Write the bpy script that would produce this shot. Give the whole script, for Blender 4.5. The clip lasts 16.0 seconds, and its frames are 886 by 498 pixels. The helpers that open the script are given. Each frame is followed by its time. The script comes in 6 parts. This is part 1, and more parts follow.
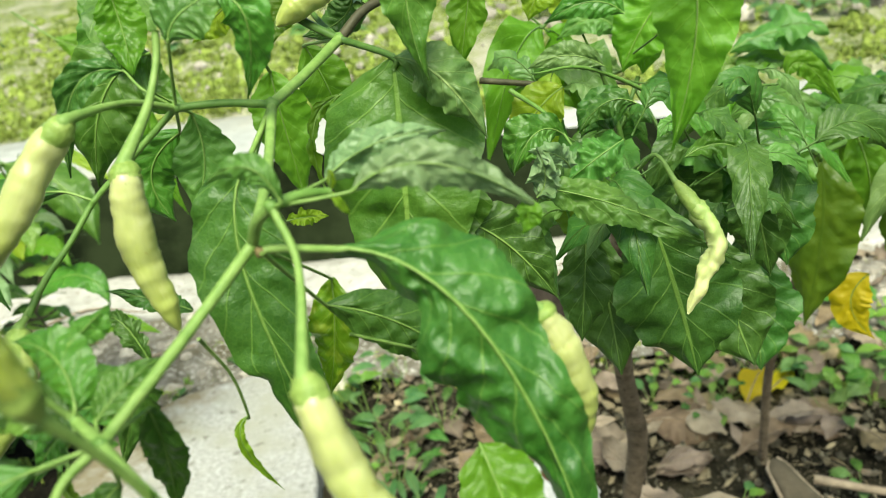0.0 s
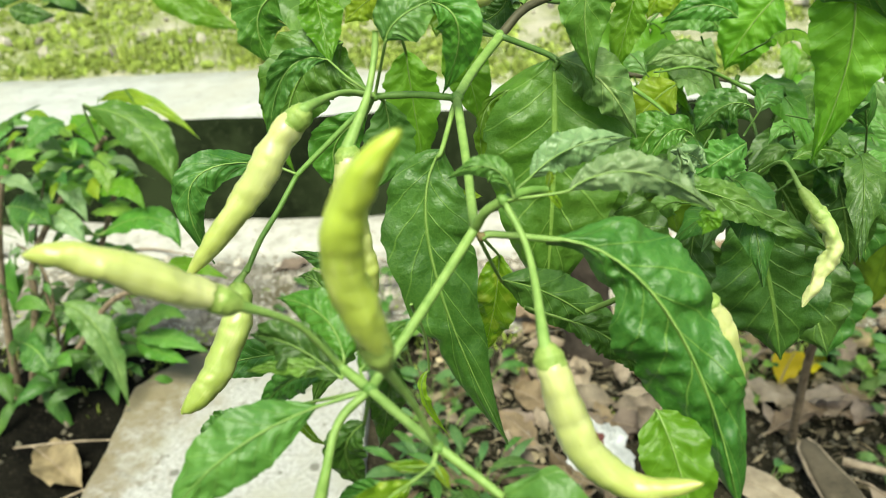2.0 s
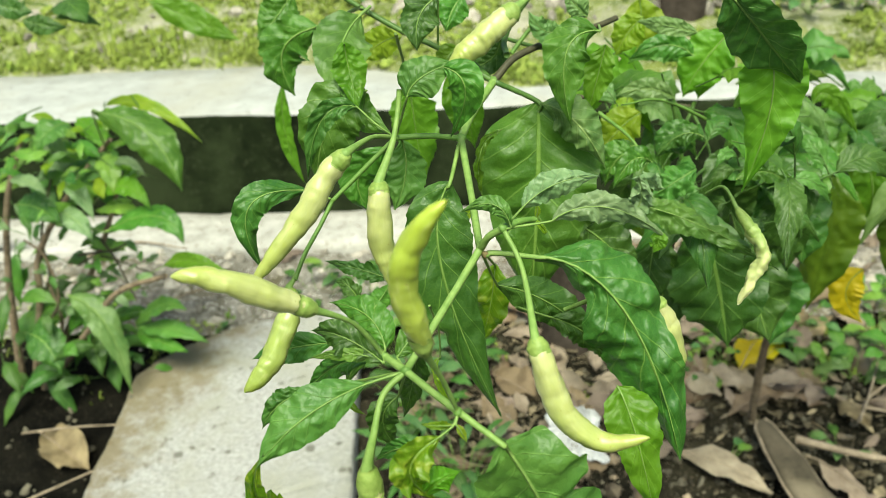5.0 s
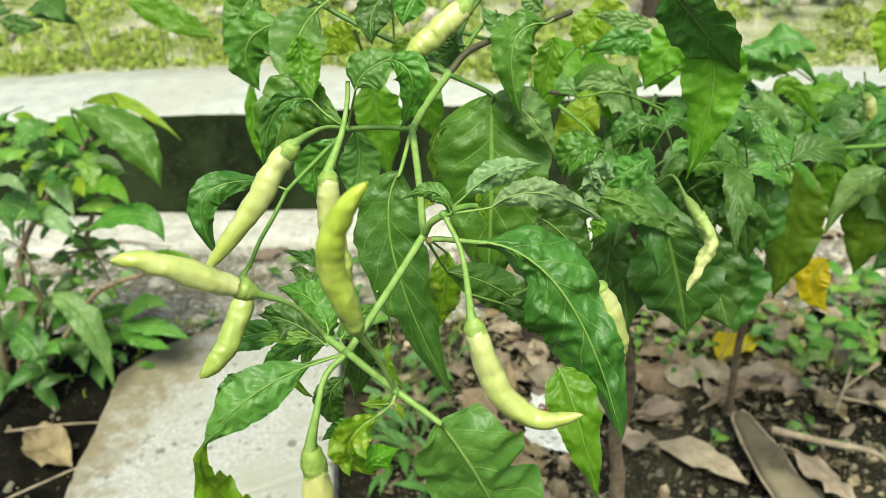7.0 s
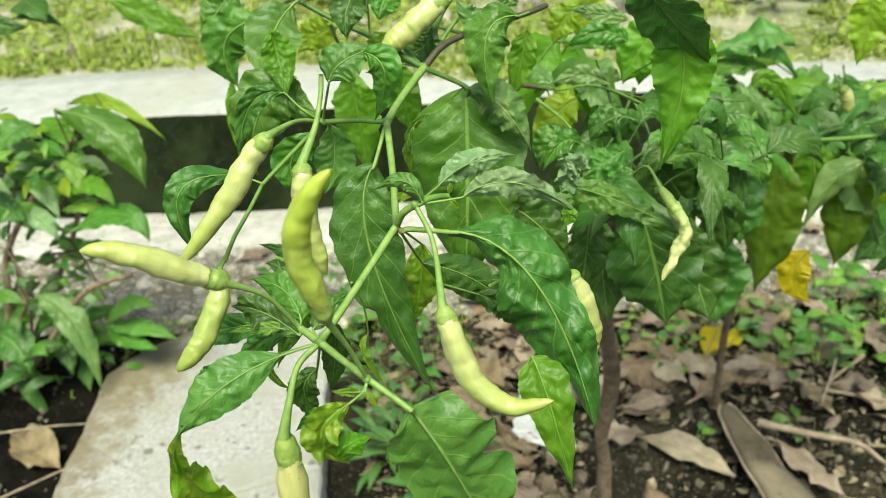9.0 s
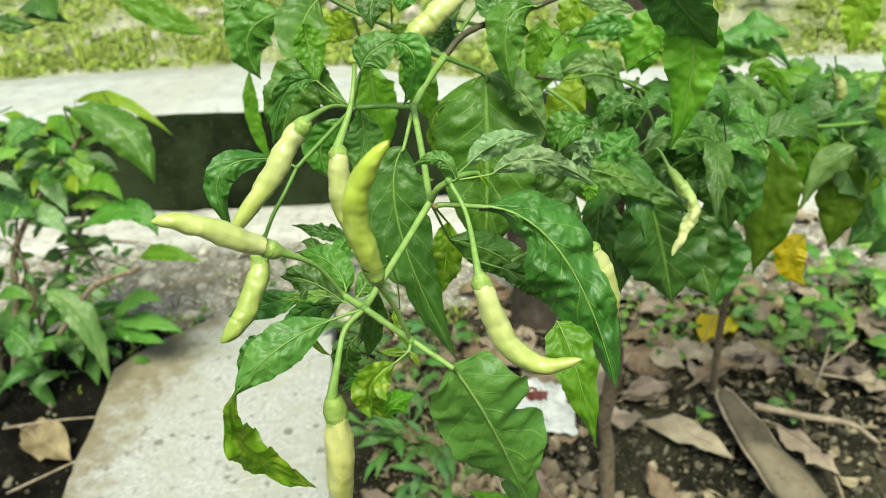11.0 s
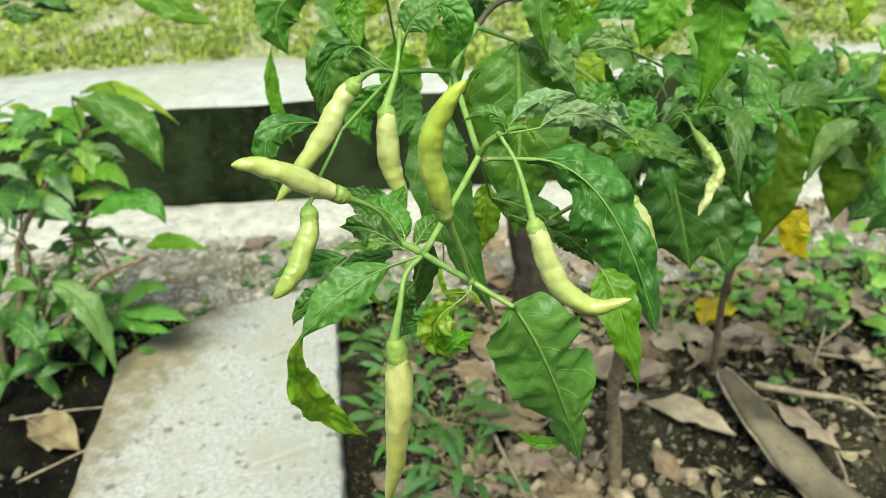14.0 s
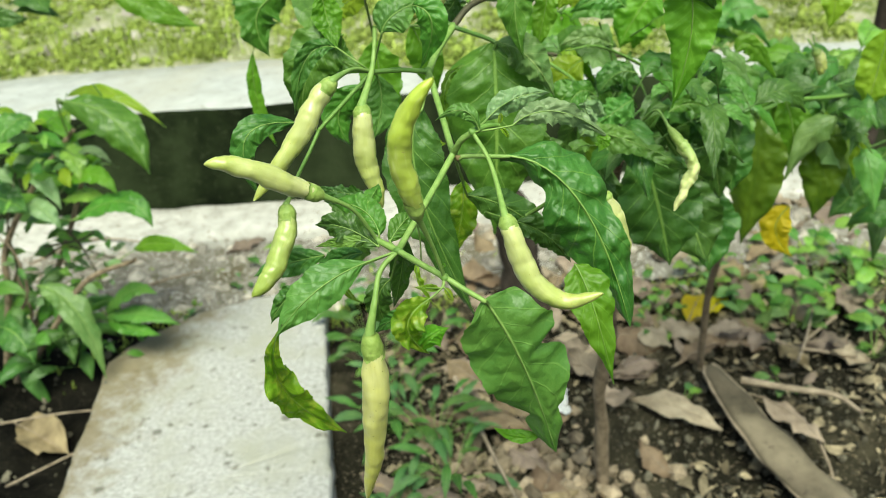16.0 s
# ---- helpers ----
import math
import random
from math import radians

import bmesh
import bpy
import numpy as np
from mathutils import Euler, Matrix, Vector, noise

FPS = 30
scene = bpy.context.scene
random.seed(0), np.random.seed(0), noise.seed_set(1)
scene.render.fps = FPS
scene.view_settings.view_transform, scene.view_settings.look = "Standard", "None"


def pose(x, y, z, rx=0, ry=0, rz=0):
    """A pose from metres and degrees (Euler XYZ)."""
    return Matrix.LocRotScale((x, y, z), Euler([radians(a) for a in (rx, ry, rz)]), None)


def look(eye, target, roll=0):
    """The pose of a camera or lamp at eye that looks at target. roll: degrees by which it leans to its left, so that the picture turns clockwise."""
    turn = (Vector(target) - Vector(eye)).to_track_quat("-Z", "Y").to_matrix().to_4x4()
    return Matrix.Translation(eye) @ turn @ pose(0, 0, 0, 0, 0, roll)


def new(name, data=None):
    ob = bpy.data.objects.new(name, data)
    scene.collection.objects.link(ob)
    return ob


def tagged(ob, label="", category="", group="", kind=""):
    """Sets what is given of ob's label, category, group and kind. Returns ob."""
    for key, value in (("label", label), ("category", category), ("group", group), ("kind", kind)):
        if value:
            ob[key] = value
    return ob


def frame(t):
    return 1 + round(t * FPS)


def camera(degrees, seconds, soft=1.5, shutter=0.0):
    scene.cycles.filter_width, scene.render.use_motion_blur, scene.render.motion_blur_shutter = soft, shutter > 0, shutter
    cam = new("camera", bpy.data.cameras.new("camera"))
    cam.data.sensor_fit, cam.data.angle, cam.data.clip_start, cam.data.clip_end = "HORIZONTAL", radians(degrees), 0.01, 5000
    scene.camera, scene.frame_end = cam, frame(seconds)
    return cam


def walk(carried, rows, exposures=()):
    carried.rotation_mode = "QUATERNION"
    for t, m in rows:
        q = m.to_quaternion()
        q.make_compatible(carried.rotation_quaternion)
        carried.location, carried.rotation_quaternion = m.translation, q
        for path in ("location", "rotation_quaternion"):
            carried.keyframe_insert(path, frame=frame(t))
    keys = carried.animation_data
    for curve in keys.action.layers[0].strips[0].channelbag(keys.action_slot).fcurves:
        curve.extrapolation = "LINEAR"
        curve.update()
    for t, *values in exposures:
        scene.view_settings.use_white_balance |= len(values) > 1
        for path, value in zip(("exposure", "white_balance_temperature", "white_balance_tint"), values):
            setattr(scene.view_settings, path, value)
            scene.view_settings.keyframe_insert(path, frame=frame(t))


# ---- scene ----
cam = camera(55.9, 16.0, soft=0.7)
cam.data.dof.use_dof, cam.data.dof.focus_distance, cam.data.dof.aperture_fstop = True, 0.275, 20.0
PATH = [
    (0, (0.154, 0.169, 0.558), (0.031, 1.991, -0.259), -7.5),
    (0.5, (0.147, 0.162, 0.56), (0.003, 1.979, -0.263), -6.6),
    (1, (0.135, 0.155, 0.564), (-0.06, 1.958, -0.279), -5.3),
    (1.5, (0.126, 0.151, 0.57), (-0.059, 1.942, -0.299), -4.9),
    (2, (0.115, 0.144, 0.58), (-0.049, 1.921, -0.323), -4.2),
    (2.5, (0.106, 0.134, 0.591), (-0.041, 1.905, -0.326), -3.9),
    (3, (0.094, 0.115, 0.6), (-0.042, 1.882, -0.327), -3.7),
    (3.5, (0.095, 0.111, 0.607), (-0.033, 1.877, -0.322), -3.6),
    (4, (0.099, 0.099, 0.623), (-0.015, 1.865, -0.309), -3.3),
    (4.5, (0.102, 0.098, 0.616), (-0.007, 1.863, -0.317), -3.3),
    (5, (0.109, 0.094, 0.615), (0.001, 1.86, -0.316), -3.4),
    (7.5, (0.128, 0.086, 0.613), (0.04, 1.852, -0.321), -3.7),
    (8, (0.131, 0.086, 0.61), (0.048, 1.852, -0.324), -3.8),
    (10.5, (0.125, 0.069, 0.615), (0.068, 1.836, -0.321), -4.1),
    (11, (0.117, 0.062, 0.614), (0.067, 1.827, -0.323), -4.2),
    (11.5, (0.113, 0.053, 0.613), (0.069, 1.82, -0.322), -4.2),
    (12, (0.104, 0.049, 0.609), (0.068, 1.817, -0.326), -4.2),
    (12.5, (0.097, 0.048, 0.607), (0.068, 1.816, -0.327), -4.2),
    (13, (0.09, 0.046, 0.607), (0.068, 1.814, -0.328), -4.2),
    (13.5, (0.092, 0.043, 0.606), (0.075, 1.812, -0.327), -4.2),
    (14, (0.093, 0.043, 0.606), (0.082, 1.81, -0.33), -4.3),
    (14.5, (0.095, 0.041, 0.605), (0.087, 1.809, -0.33), -4.4),
    (15, (0.097, 0.043, 0.606), (0.094, 1.81, -0.331), -4.4),
    (15.5, (0.098, 0.041, 0.605), (0.099, 1.808, -0.332), -4.5),
    (16, (0.099, 0.039, 0.606), (0.106, 1.807, -0.33), -4.6),
]
walk(cam, [(t, look(eye, target, roll)) for t, eye, target, roll in PATH], [(0, 1.04, 7000, -7), (2, 1.06, 7000, -6), (3.5, 0.89, 6980, -7), (8, 0.93, 6980, -6), (12, 0.89, 6850, -8), (16, 0.88, 6770, -8)])

# ---- light ----
world = bpy.data.worlds.new("world")
scene.world = world
world.use_nodes = True
sky = world.node_tree.nodes.new("ShaderNodeTexSky")
sky.sky_type, sky.sun_disc = "NISHITA", False
SUN_HIGH, SUN_ROUND = radians(60), radians(178)
sky.sun_elevation, sky.sun_rotation = SUN_HIGH, SUN_ROUND
sky.air_density, sky.dust_density = 1.0, 3.0
background = world.node_tree.nodes["Background"]
world.node_tree.links.new(sky.outputs[0], background.inputs[0])
background.inputs[1].default_value = 0.088
sun = new("sun", bpy.data.lights.new("sun", "SUN"))
sun.data.energy, sun.data.angle, sun.data.color = 3.45, radians(30), (1.0, 0.97, 0.89)
sun.matrix_world = look((0, 0, 0), (-math.sin(SUN_ROUND) * math.cos(SUN_HIGH), -math.cos(SUN_ROUND) * math.cos(SUN_HIGH), -math.sin(SUN_HIGH)))


# ---- materials ----
def material(name):
    m = bpy.data.materials.new(name)
    m.use_nodes = True
    return m, m.node_tree.nodes, m.node_tree.links, m.node_tree.nodes["Principled BSDF"]


def node(nodes, kind, **values):
    n = nodes.new(kind)
    for key, value in values.items():
        n.inputs[key.replace("_", " ")].default_value = value
    return n


def ramp(nodes, links, fac, *stops):
    r = nodes.new("ShaderNodeValToRGB")
    while len(r.color_ramp.elements) < len(stops):
        r.color_ramp.elements.new(0.5)
    for e, (p, c) in zip(r.color_ramp.elements, stops):
        e.position, e.color = p, (*c, 1)
    links.new(fac, r.inputs[0])
    return r.outputs[0]


def maths(nodes, links, op, a, b=0.0, c=0.0):
    n = nodes.new("ShaderNodeMath")
    n.operation = op
    for i, v in enumerate((a, b, c)):
        if isinstance(v, (int, float)):
            n.inputs[i].default_value = v
        else:
            links.new(v, n.inputs[i])
    return n.outputs[0]


def blend(nodes, links, fac, a, b, kind="MIX"):
    n = nodes.new("ShaderNodeMix")
    n.data_type, n.blend_type = "RGBA", kind
    for i, v in ((0, fac), (6, a), (7, b)):
        if isinstance(v, (int, float)):
            n.inputs[i].default_value = v
        elif isinstance(v, tuple):
            n.inputs[i].default_value = (*v, 1)
        else:
            links.new(v, n.inputs[i])
    return n.outputs[2]


def leaf_material(name, dark, light, vein, rough=0.38, thin=0.3, spots=None, through_light=None):
    """Leaf skin: darker and lighter patches, a pale midrib and side veins laid out along the blade, light shining through."""
    m, nodes, links, skin = material(name)
    uv = nodes.new("ShaderNodeUVMap")
    split = nodes.new("ShaderNodeSeparateXYZ")
    links.new(uv.outputs[0], split.inputs[0])
    s, v = split.outputs[0], split.outputs[1]
    side = maths(nodes, links, "ABSOLUTE", v)
    space = nodes.new("ShaderNodeTexCoord").outputs["Object"]
    wobble = node(nodes, "ShaderNodeTexNoise", Scale=90.0, Detail=2.0)
    links.new(space, wobble.inputs["Vector"])
    bend = maths(nodes, links, "MULTIPLY_ADD", wobble.outputs[0], 0.2, -0.10)
    run = maths(nodes, links, "MULTIPLY_ADD", s, 7.5, maths(nodes, links, "MULTIPLY", maths(nodes, links, "POWER", side, 0.8), -1.7))
    run = maths(nodes, links, "ADD", run, maths(nodes, links, "MULTIPLY_ADD", maths(nodes, links, "SIGN", v), 0.2, bend))
    near = maths(nodes, links, "PINGPONG", run, 0.5)
    lines = nodes.new("ShaderNodeMapRange")
    lines.interpolation_type = "SMOOTHSTEP"
    for i, x in ((1, 0.012), (2, 0.05), (3, 1.0), (4, 0.0)):
        lines.inputs[i].default_value = x
    links.new(near, lines.inputs[0])
    mid = nodes.new("ShaderNodeMapRange")
    mid.interpolation_type = "SMOOTHSTEP"
    for i, x in ((1, 0.018), (2, 0.05), (3, 1.0), (4, 0.0)):
        mid.inputs[i].default_value = x
    links.new(side, mid.inputs[0])
    fade = maths(nodes, links, "MULTIPLY_ADD", side, -0.45, 0.75)
    veins = maths(nodes, links, "MAXIMUM", maths(nodes, links, "MULTIPLY", lines.outputs[0], fade), mid.outputs[0])
    patch = node(nodes, "ShaderNodeTexNoise", Scale=55.0, Detail=4.0, Roughness=0.6)
    links.new(space, patch.inputs["Vector"])
    tone = ramp(nodes, links, patch.outputs[0], (0.32, dark), (0.72, light))
    broad_patch = node(nodes, "ShaderNodeTexNoise", Scale=24.0, Detail=2.0)
    links.new(space, broad_patch.inputs["Vector"])
    info = nodes.new("ShaderNodeObjectInfo")
    vary = nodes.new("ShaderNodeHueSaturation")
    links.new(maths(nodes, links, "MULTIPLY_ADD", info.outputs["Random"], 0.03, 0.485), vary.inputs["Hue"])
    links.new(maths(nodes, links, "MULTIPLY_ADD", info.outputs["Random"], 0.35, maths(nodes, links, "MULTIPLY_ADD", broad_patch.outputs[0], 0.5, 0.52)), vary.inputs["Value"])
    links.new(tone, vary.inputs["Color"])
    colour = vary.outputs[0]
    if spots:
        speck = node(nodes, "ShaderNodeTexNoise", Scale=260.0, Detail=3.0)
        links.new(space, speck.inputs["Vector"])
        hit = ramp(nodes, links, speck.outputs[0], (0.5, (0, 0, 0)), (0.62, (1, 1, 1)))
        colour = blend(nodes, links, maths(nodes, links, "MULTIPLY", hit, 0.75), colour, spots)
    net = node(nodes, "ShaderNodeTexVoronoi", Scale=620.0)
    net.feature = "DISTANCE_TO_EDGE"
    links.new(space, net.inputs["Vector"])
    mesh_lines = ramp(nodes, links, net.outputs["Distance"], (0.02, (1, 1, 1)), (0.13, (0, 0, 0)))
    colour = blend(nodes, links, maths(nodes, links, "MULTIPLY", mesh_lines, 0.09), colour, vein)
    fine = node(nodes, "ShaderNodeTexNoise", Scale=420.0, Detail=2.0)
    links.new(space, fine.inputs["Vector"])
    colour = blend(nodes, links, maths(nodes, links, "MULTIPLY", fine.outputs[0], 0.28), colour, tuple(0.45 * c for c in dark))
    colour = blend(nodes, links, maths(nodes, links, "MULTIPLY", veins, 0.62), colour, vein)
    links.new(colour, skin.inputs["Base Color"])
    links.new(maths(nodes, links, "MULTIPLY_ADD", patch.outputs[0], 0.30, rough - 0.16), skin.inputs["Roughness"])
    skin.inputs["Specular IOR Level"].default_value = 0.48
    pucker = maths(nodes, links, "SINE", maths(nodes, links, "MULTIPLY", run, 6.2832))
    pores = node(nodes, "ShaderNodeTexNoise", Scale=190.0, Detail=4.0, Roughness=0.6)
    links.new(space, pores.inputs["Vector"])
    height = maths(nodes, links, "ADD", maths(nodes, links, "MULTIPLY", pucker, 0.10), maths(nodes, links, "MULTIPLY", veins, 0.22))
    height = maths(nodes, links, "ADD", height, maths(nodes, links, "MULTIPLY", pores.outputs[0], 0.75))
    height = maths(nodes, links, "ADD", height, maths(nodes, links, "MULTIPLY", fine.outputs[0], 0.22))
    crease = node(nodes, "ShaderNodeTexVoronoi", Scale=210.0)
    crease.feature = "SMOOTH_F1"
    links.new(space, crease.inputs["Vector"])
    height = maths(nodes, links, "ADD", height, maths(nodes, links, "MULTIPLY", crease.outputs[0], 0.2))
    height = maths(nodes, links, "ADD", height, maths(nodes, links, "MULTIPLY", mesh_lines, -0.02))
    bump = node(nodes, "ShaderNodeBump", Strength=0.9, Distance=0.0012)
    links.new(height, bump.inputs["Height"])
    links.new(bump.outputs[0], skin.inputs["Normal"])
    glow = nodes.new("ShaderNodeBsdfTranslucent")
    links.new(blend(nodes, links, 0.6, colour, through_light or tuple(min(1, 1.5 * c) for c in light)), glow.inputs["Color"])
    mix = nodes.new("ShaderNodeMixShader")
    mix.inputs[0].default_value = thin
    links.new(skin.outputs[0], mix.inputs[1])
    links.new(glow.outputs[0], mix.inputs[2])
    links.new(mix.outputs[0], nodes["Material Output"].inputs[0])
    return m


def rough_material(name, low, high, scale, rough=0.85, relief=0.002, speck=None, speck_scale=400.0, speck_edge=0.6, patch=None, patch_scale=6.0, per_piece=0.0, gloss=0.3):
    """Stone, soil, bark and dry things: two scales of noise in colour and relief, with specks and larger stains."""
    m, nodes, links, skin = material(name)
    space = nodes.new("ShaderNodeTexCoord").outputs["Object"]
    grain = node(nodes, "ShaderNodeTexNoise", Scale=scale, Detail=6.0, Roughness=0.65)
    links.new(space, grain.inputs["Vector"])
    colour = ramp(nodes, links, grain.outputs[0], (0.3, low), (0.7, high))
    if patch:
        stain = node(nodes, "ShaderNodeTexNoise", Scale=patch_scale, Detail=5.0, Roughness=0.6)
        links.new(space, stain.inputs["Vector"])
        colour = blend(nodes, links, ramp(nodes, links, stain.outputs[0], (0.46, (0, 0, 0)), (0.66, (1, 1, 1))), colour, patch)
    dots = node(nodes, "ShaderNodeTexNoise", Scale=speck_scale, Detail=3.0)
    links.new(space, dots.inputs["Vector"])
    if speck:
        hit = ramp(nodes, links, dots.outputs[0], (speck_edge, (0, 0, 0)), (speck_edge + 0.08, (1, 1, 1)))
        colour = blend(nodes, links, maths(nodes, links, "MULTIPLY", hit, 0.8), colour, speck)
    if per_piece:
        island = nodes.new("ShaderNodeNewGeometry").outputs["Random Per Island"]
        vary = nodes.new("ShaderNodeHueSaturation")
        links.new(maths(nodes, links, "MULTIPLY_ADD", island, per_piece, 1 - per_piece / 2), vary.inputs["Value"])
        links.new(colour, vary.inputs["Color"])
        colour = vary.outputs[0]
    links.new(colour, skin.inputs["Base Color"])
    skin.inputs["Roughness"].default_value = rough
    skin.inputs["Specular IOR Level"].default_value = gloss
    bump = node(nodes, "ShaderNodeBump", Strength=0.7, Distance=relief)
    links.new(maths(nodes, links, "ADD", grain.outputs[0], maths(nodes, links, "MULTIPLY", dots.outputs[0], 0.4)), bump.inputs["Height"])
    links.new(bump.outputs[0], skin.inputs["Normal"])
    return m


def fruit_material(name, pale, ripe, rough=0.34):
    """Waxy pepper skin, paler near the cap and limier towards the tip, with faint lengthwise streaks and freckles."""
    m, nodes, links, skin = material(name)
    uv = nodes.new("ShaderNodeUVMap")
    split = nodes.new("ShaderNodeSeparateXYZ")
    links.new(uv.outputs[0], split.inputs[0])
    space = nodes.new("ShaderNodeTexCoord").outputs["Object"]
    patch = node(nodes, "ShaderNodeTexNoise", Scale=120.0, Detail=3.0)
    links.new(space, patch.inputs["Vector"])
    fac = maths(nodes, links, "ADD", split.outputs[0], maths(nodes, links, "MULTIPLY_ADD", patch.outputs[0], 0.9, -0.45))
    colour = ramp(nodes, links, fac, (0.05, pale), (0.75, ripe))
    stretch = nodes.new("ShaderNodeMapping")
    stretch.inputs["Scale"].default_value = (4.0, 9.0, 1.0)
    links.new(uv.outputs[0], stretch.inputs["Vector"])
    streak = node(nodes, "ShaderNodeTexNoise", Scale=1.0, Detail=4.0, Roughness=0.6)
    links.new(stretch.outputs[0], streak.inputs["Vector"])
    colour = blend(nodes, links, ramp(nodes, links, streak.outputs[0], (0.45, (0, 0, 0)), (0.75, (0.35, 0.35, 0.35))), colour, tuple(0.62 * c for c in ripe))
    colour = blend(nodes, links, ramp(nodes, links, streak.outputs[0], (0.25, (0.4, 0.4, 0.4)), (0.45, (0, 0, 0))), colour, (0.58, 0.57, 0.31))
    dots = node(nodes, "ShaderNodeTexNoise", Scale=900.0, Detail=1.0)
    links.new(space, dots.inputs["Vector"])
    colour = blend(nodes, links, ramp(nodes, links, dots.outputs[0], (0.72, (0, 0, 0)), (0.78, (1, 1, 1))), colour, (0.30, 0.30, 0.08))
    links.new(colour, skin.inputs["Base Color"])
    skin.inputs["Roughness"].default_value = rough
    skin.inputs["Subsurface Weight"].default_value = 0.25
    skin.inputs["Subsurface Radius"].default_value = (0.006, 0.006, 0.002)
    skin.inputs["Subsurface Scale"].default_value = 1.0
    bump = node(nodes, "ShaderNodeBump", Strength=0.6, Distance=0.0012)
    rings = maths(nodes, links, "SINE", maths(nodes, links, "MULTIPLY_ADD", split.outputs[0], 58.0, maths(nodes, links, "MULTIPLY", patch.outputs[0], 9.0)))
    links.new(maths(nodes, links, "MULTIPLY_ADD", rings, 0.02, patch.outputs[0]), bump.inputs["Height"])
    links.new(bump.outputs[0], skin.inputs["Normal"])
    return m


DARK = leaf_material("leaf_dark", (0.030, 0.097, 0.012), (0.072, 0.182, 0.024), (0.24, 0.40, 0.075), 0.47, 0.22)
MID = leaf_material("leaf_mid", (0.051, 0.156, 0.015), (0.106, 0.258, 0.027), (0.27, 0.43, 0.085), 0.44, 0.30)
JADE = leaf_material("leaf_jade", (0.072, 0.197, 0.035), (0.148, 0.313, 0.052), (0.26, 0.43, 0.10), 0.46, 0.36)
BRIGHT = leaf_material("leaf_bright", (0.099, 0.266, 0.015), (0.175, 0.384, 0.026), (0.309, 0.550, 0.063), 0.45, 0.5)
PALE = leaf_material("leaf_pale", (0.085, 0.195, 0.042), (0.19, 0.32, 0.092), (0.38, 0.49, 0.16), 0.46, 0.28)
SILVER = leaf_material("leaf_silver", (0.12, 0.215, 0.080), (0.26, 0.37, 0.17), (0.42, 0.52, 0.24), 0.42, 0.26)
MOTTLED = leaf_material("leaf_mottled", (0.072, 0.220, 0.011), (0.227, 0.410, 0.021), (0.371, 0.500, 0.063), 0.38, 0.4, spots=(0.330, 0.400, 0.042))
YELLOW = leaf_material("leaf_yellow", (0.567, 0.440, 0.011), (0.783, 0.630, 0.016), (0.700, 0.620, 0.053), 0.5, 0.45)
LIME = leaf_material("leaf_lime", (0.185, 0.335, 0.015), (0.338, 0.473, 0.032), (0.515, 0.600, 0.105), 0.45, 0.5)
OLIVE = leaf_material("leaf_olive", (0.071, 0.163, 0.011), (0.163, 0.286, 0.020), (0.062, 0.120, 0.011), 0.45, 0.45)
FRESH = leaf_material("leaf_fresh", (0.131, 0.286, 0.043), (0.273, 0.453, 0.071), (0.350, 0.520, 0.105), 0.34, 0.38)
DRY = leaf_material("leaf_dry", (0.12, 0.082, 0.044), (0.33, 0.245, 0.145), (0.29, 0.21, 0.12), 0.7, 0.12)
DRY_PALE = leaf_material("leaf_dry_pale", (0.20, 0.15, 0.105), (0.43, 0.345, 0.26), (0.42, 0.34, 0.24), 0.7, 0.12)
DRY_GREY = leaf_material("leaf_dry_grey", (0.11, 0.083, 0.060), (0.27, 0.21, 0.155), (0.25, 0.20, 0.15), 0.75, 0.08)
STALK = rough_material("green_stalk", (0.075, 0.165, 0.028), (0.15, 0.265, 0.055), 260, 0.5, 0.0004)
STALK_PALE = rough_material("pale_stalk", (0.125, 0.225, 0.045), (0.225, 0.335, 0.090), 260, 0.5, 0.0004)
STALK_DARK = rough_material("dark_green_stalk", (0.040, 0.090, 0.018), (0.095, 0.18, 0.035), 140, 0.45, 0.0004)
CALYX = rough_material("calyx_green", (0.15, 0.235, 0.042), (0.27, 0.355, 0.092), 260, 0.45, 0.0007, (0.15, 0.24, 0.04), 500, 0.6)
BARK = rough_material("grey_brown_bark", (0.10, 0.075, 0.045), (0.31, 0.235, 0.16), 130, 0.85, 0.003, (0.07, 0.05, 0.03), 260, 0.58)
BARK_DARK = rough_material("dark_bark", (0.022, 0.018, 0.014), (0.065, 0.052, 0.042), 60, 0.9, 0.003, gloss=0.1)
STEM_BROWN = rough_material("olive_brown_stem", (0.030, 0.030, 0.016), (0.080, 0.075, 0.038), 160, 0.6, 0.0006)
SCAR = rough_material("stalk_scar", (0.11, 0.085, 0.035), (0.19, 0.15, 0.06), 300, 0.7, 0.0004)
CREAM = fruit_material("pepper_cream", (0.43, 0.445, 0.19), (0.34, 0.39, 0.100))
YELLOWISH = fruit_material("pepper_pale_yellow", (0.56, 0.55, 0.23), (0.52, 0.52, 0.125))
# greener skin for the pepper further back, its shade darkened into the colour
GREEN_SHADED = fruit_material("pepper_green_shaded", (0.31, 0.37, 0.11), (0.26, 0.33, 0.065))
WITHERED = fruit_material("pepper_withered", (0.24, 0.34, 0.085), (0.44, 0.46, 0.20), 0.55)
LIMEY = fruit_material("pepper_lime", (0.38, 0.46, 0.090), (0.35, 0.44, 0.055))
SOIL = rough_material("dark_soil", (0.005, 0.005, 0.0035), (0.022, 0.020, 0.013), 110, 0.95, 0.008, (0.15, 0.12, 0.085), 300, 0.60, (0.052, 0.046, 0.029), 8, gloss=0.06)
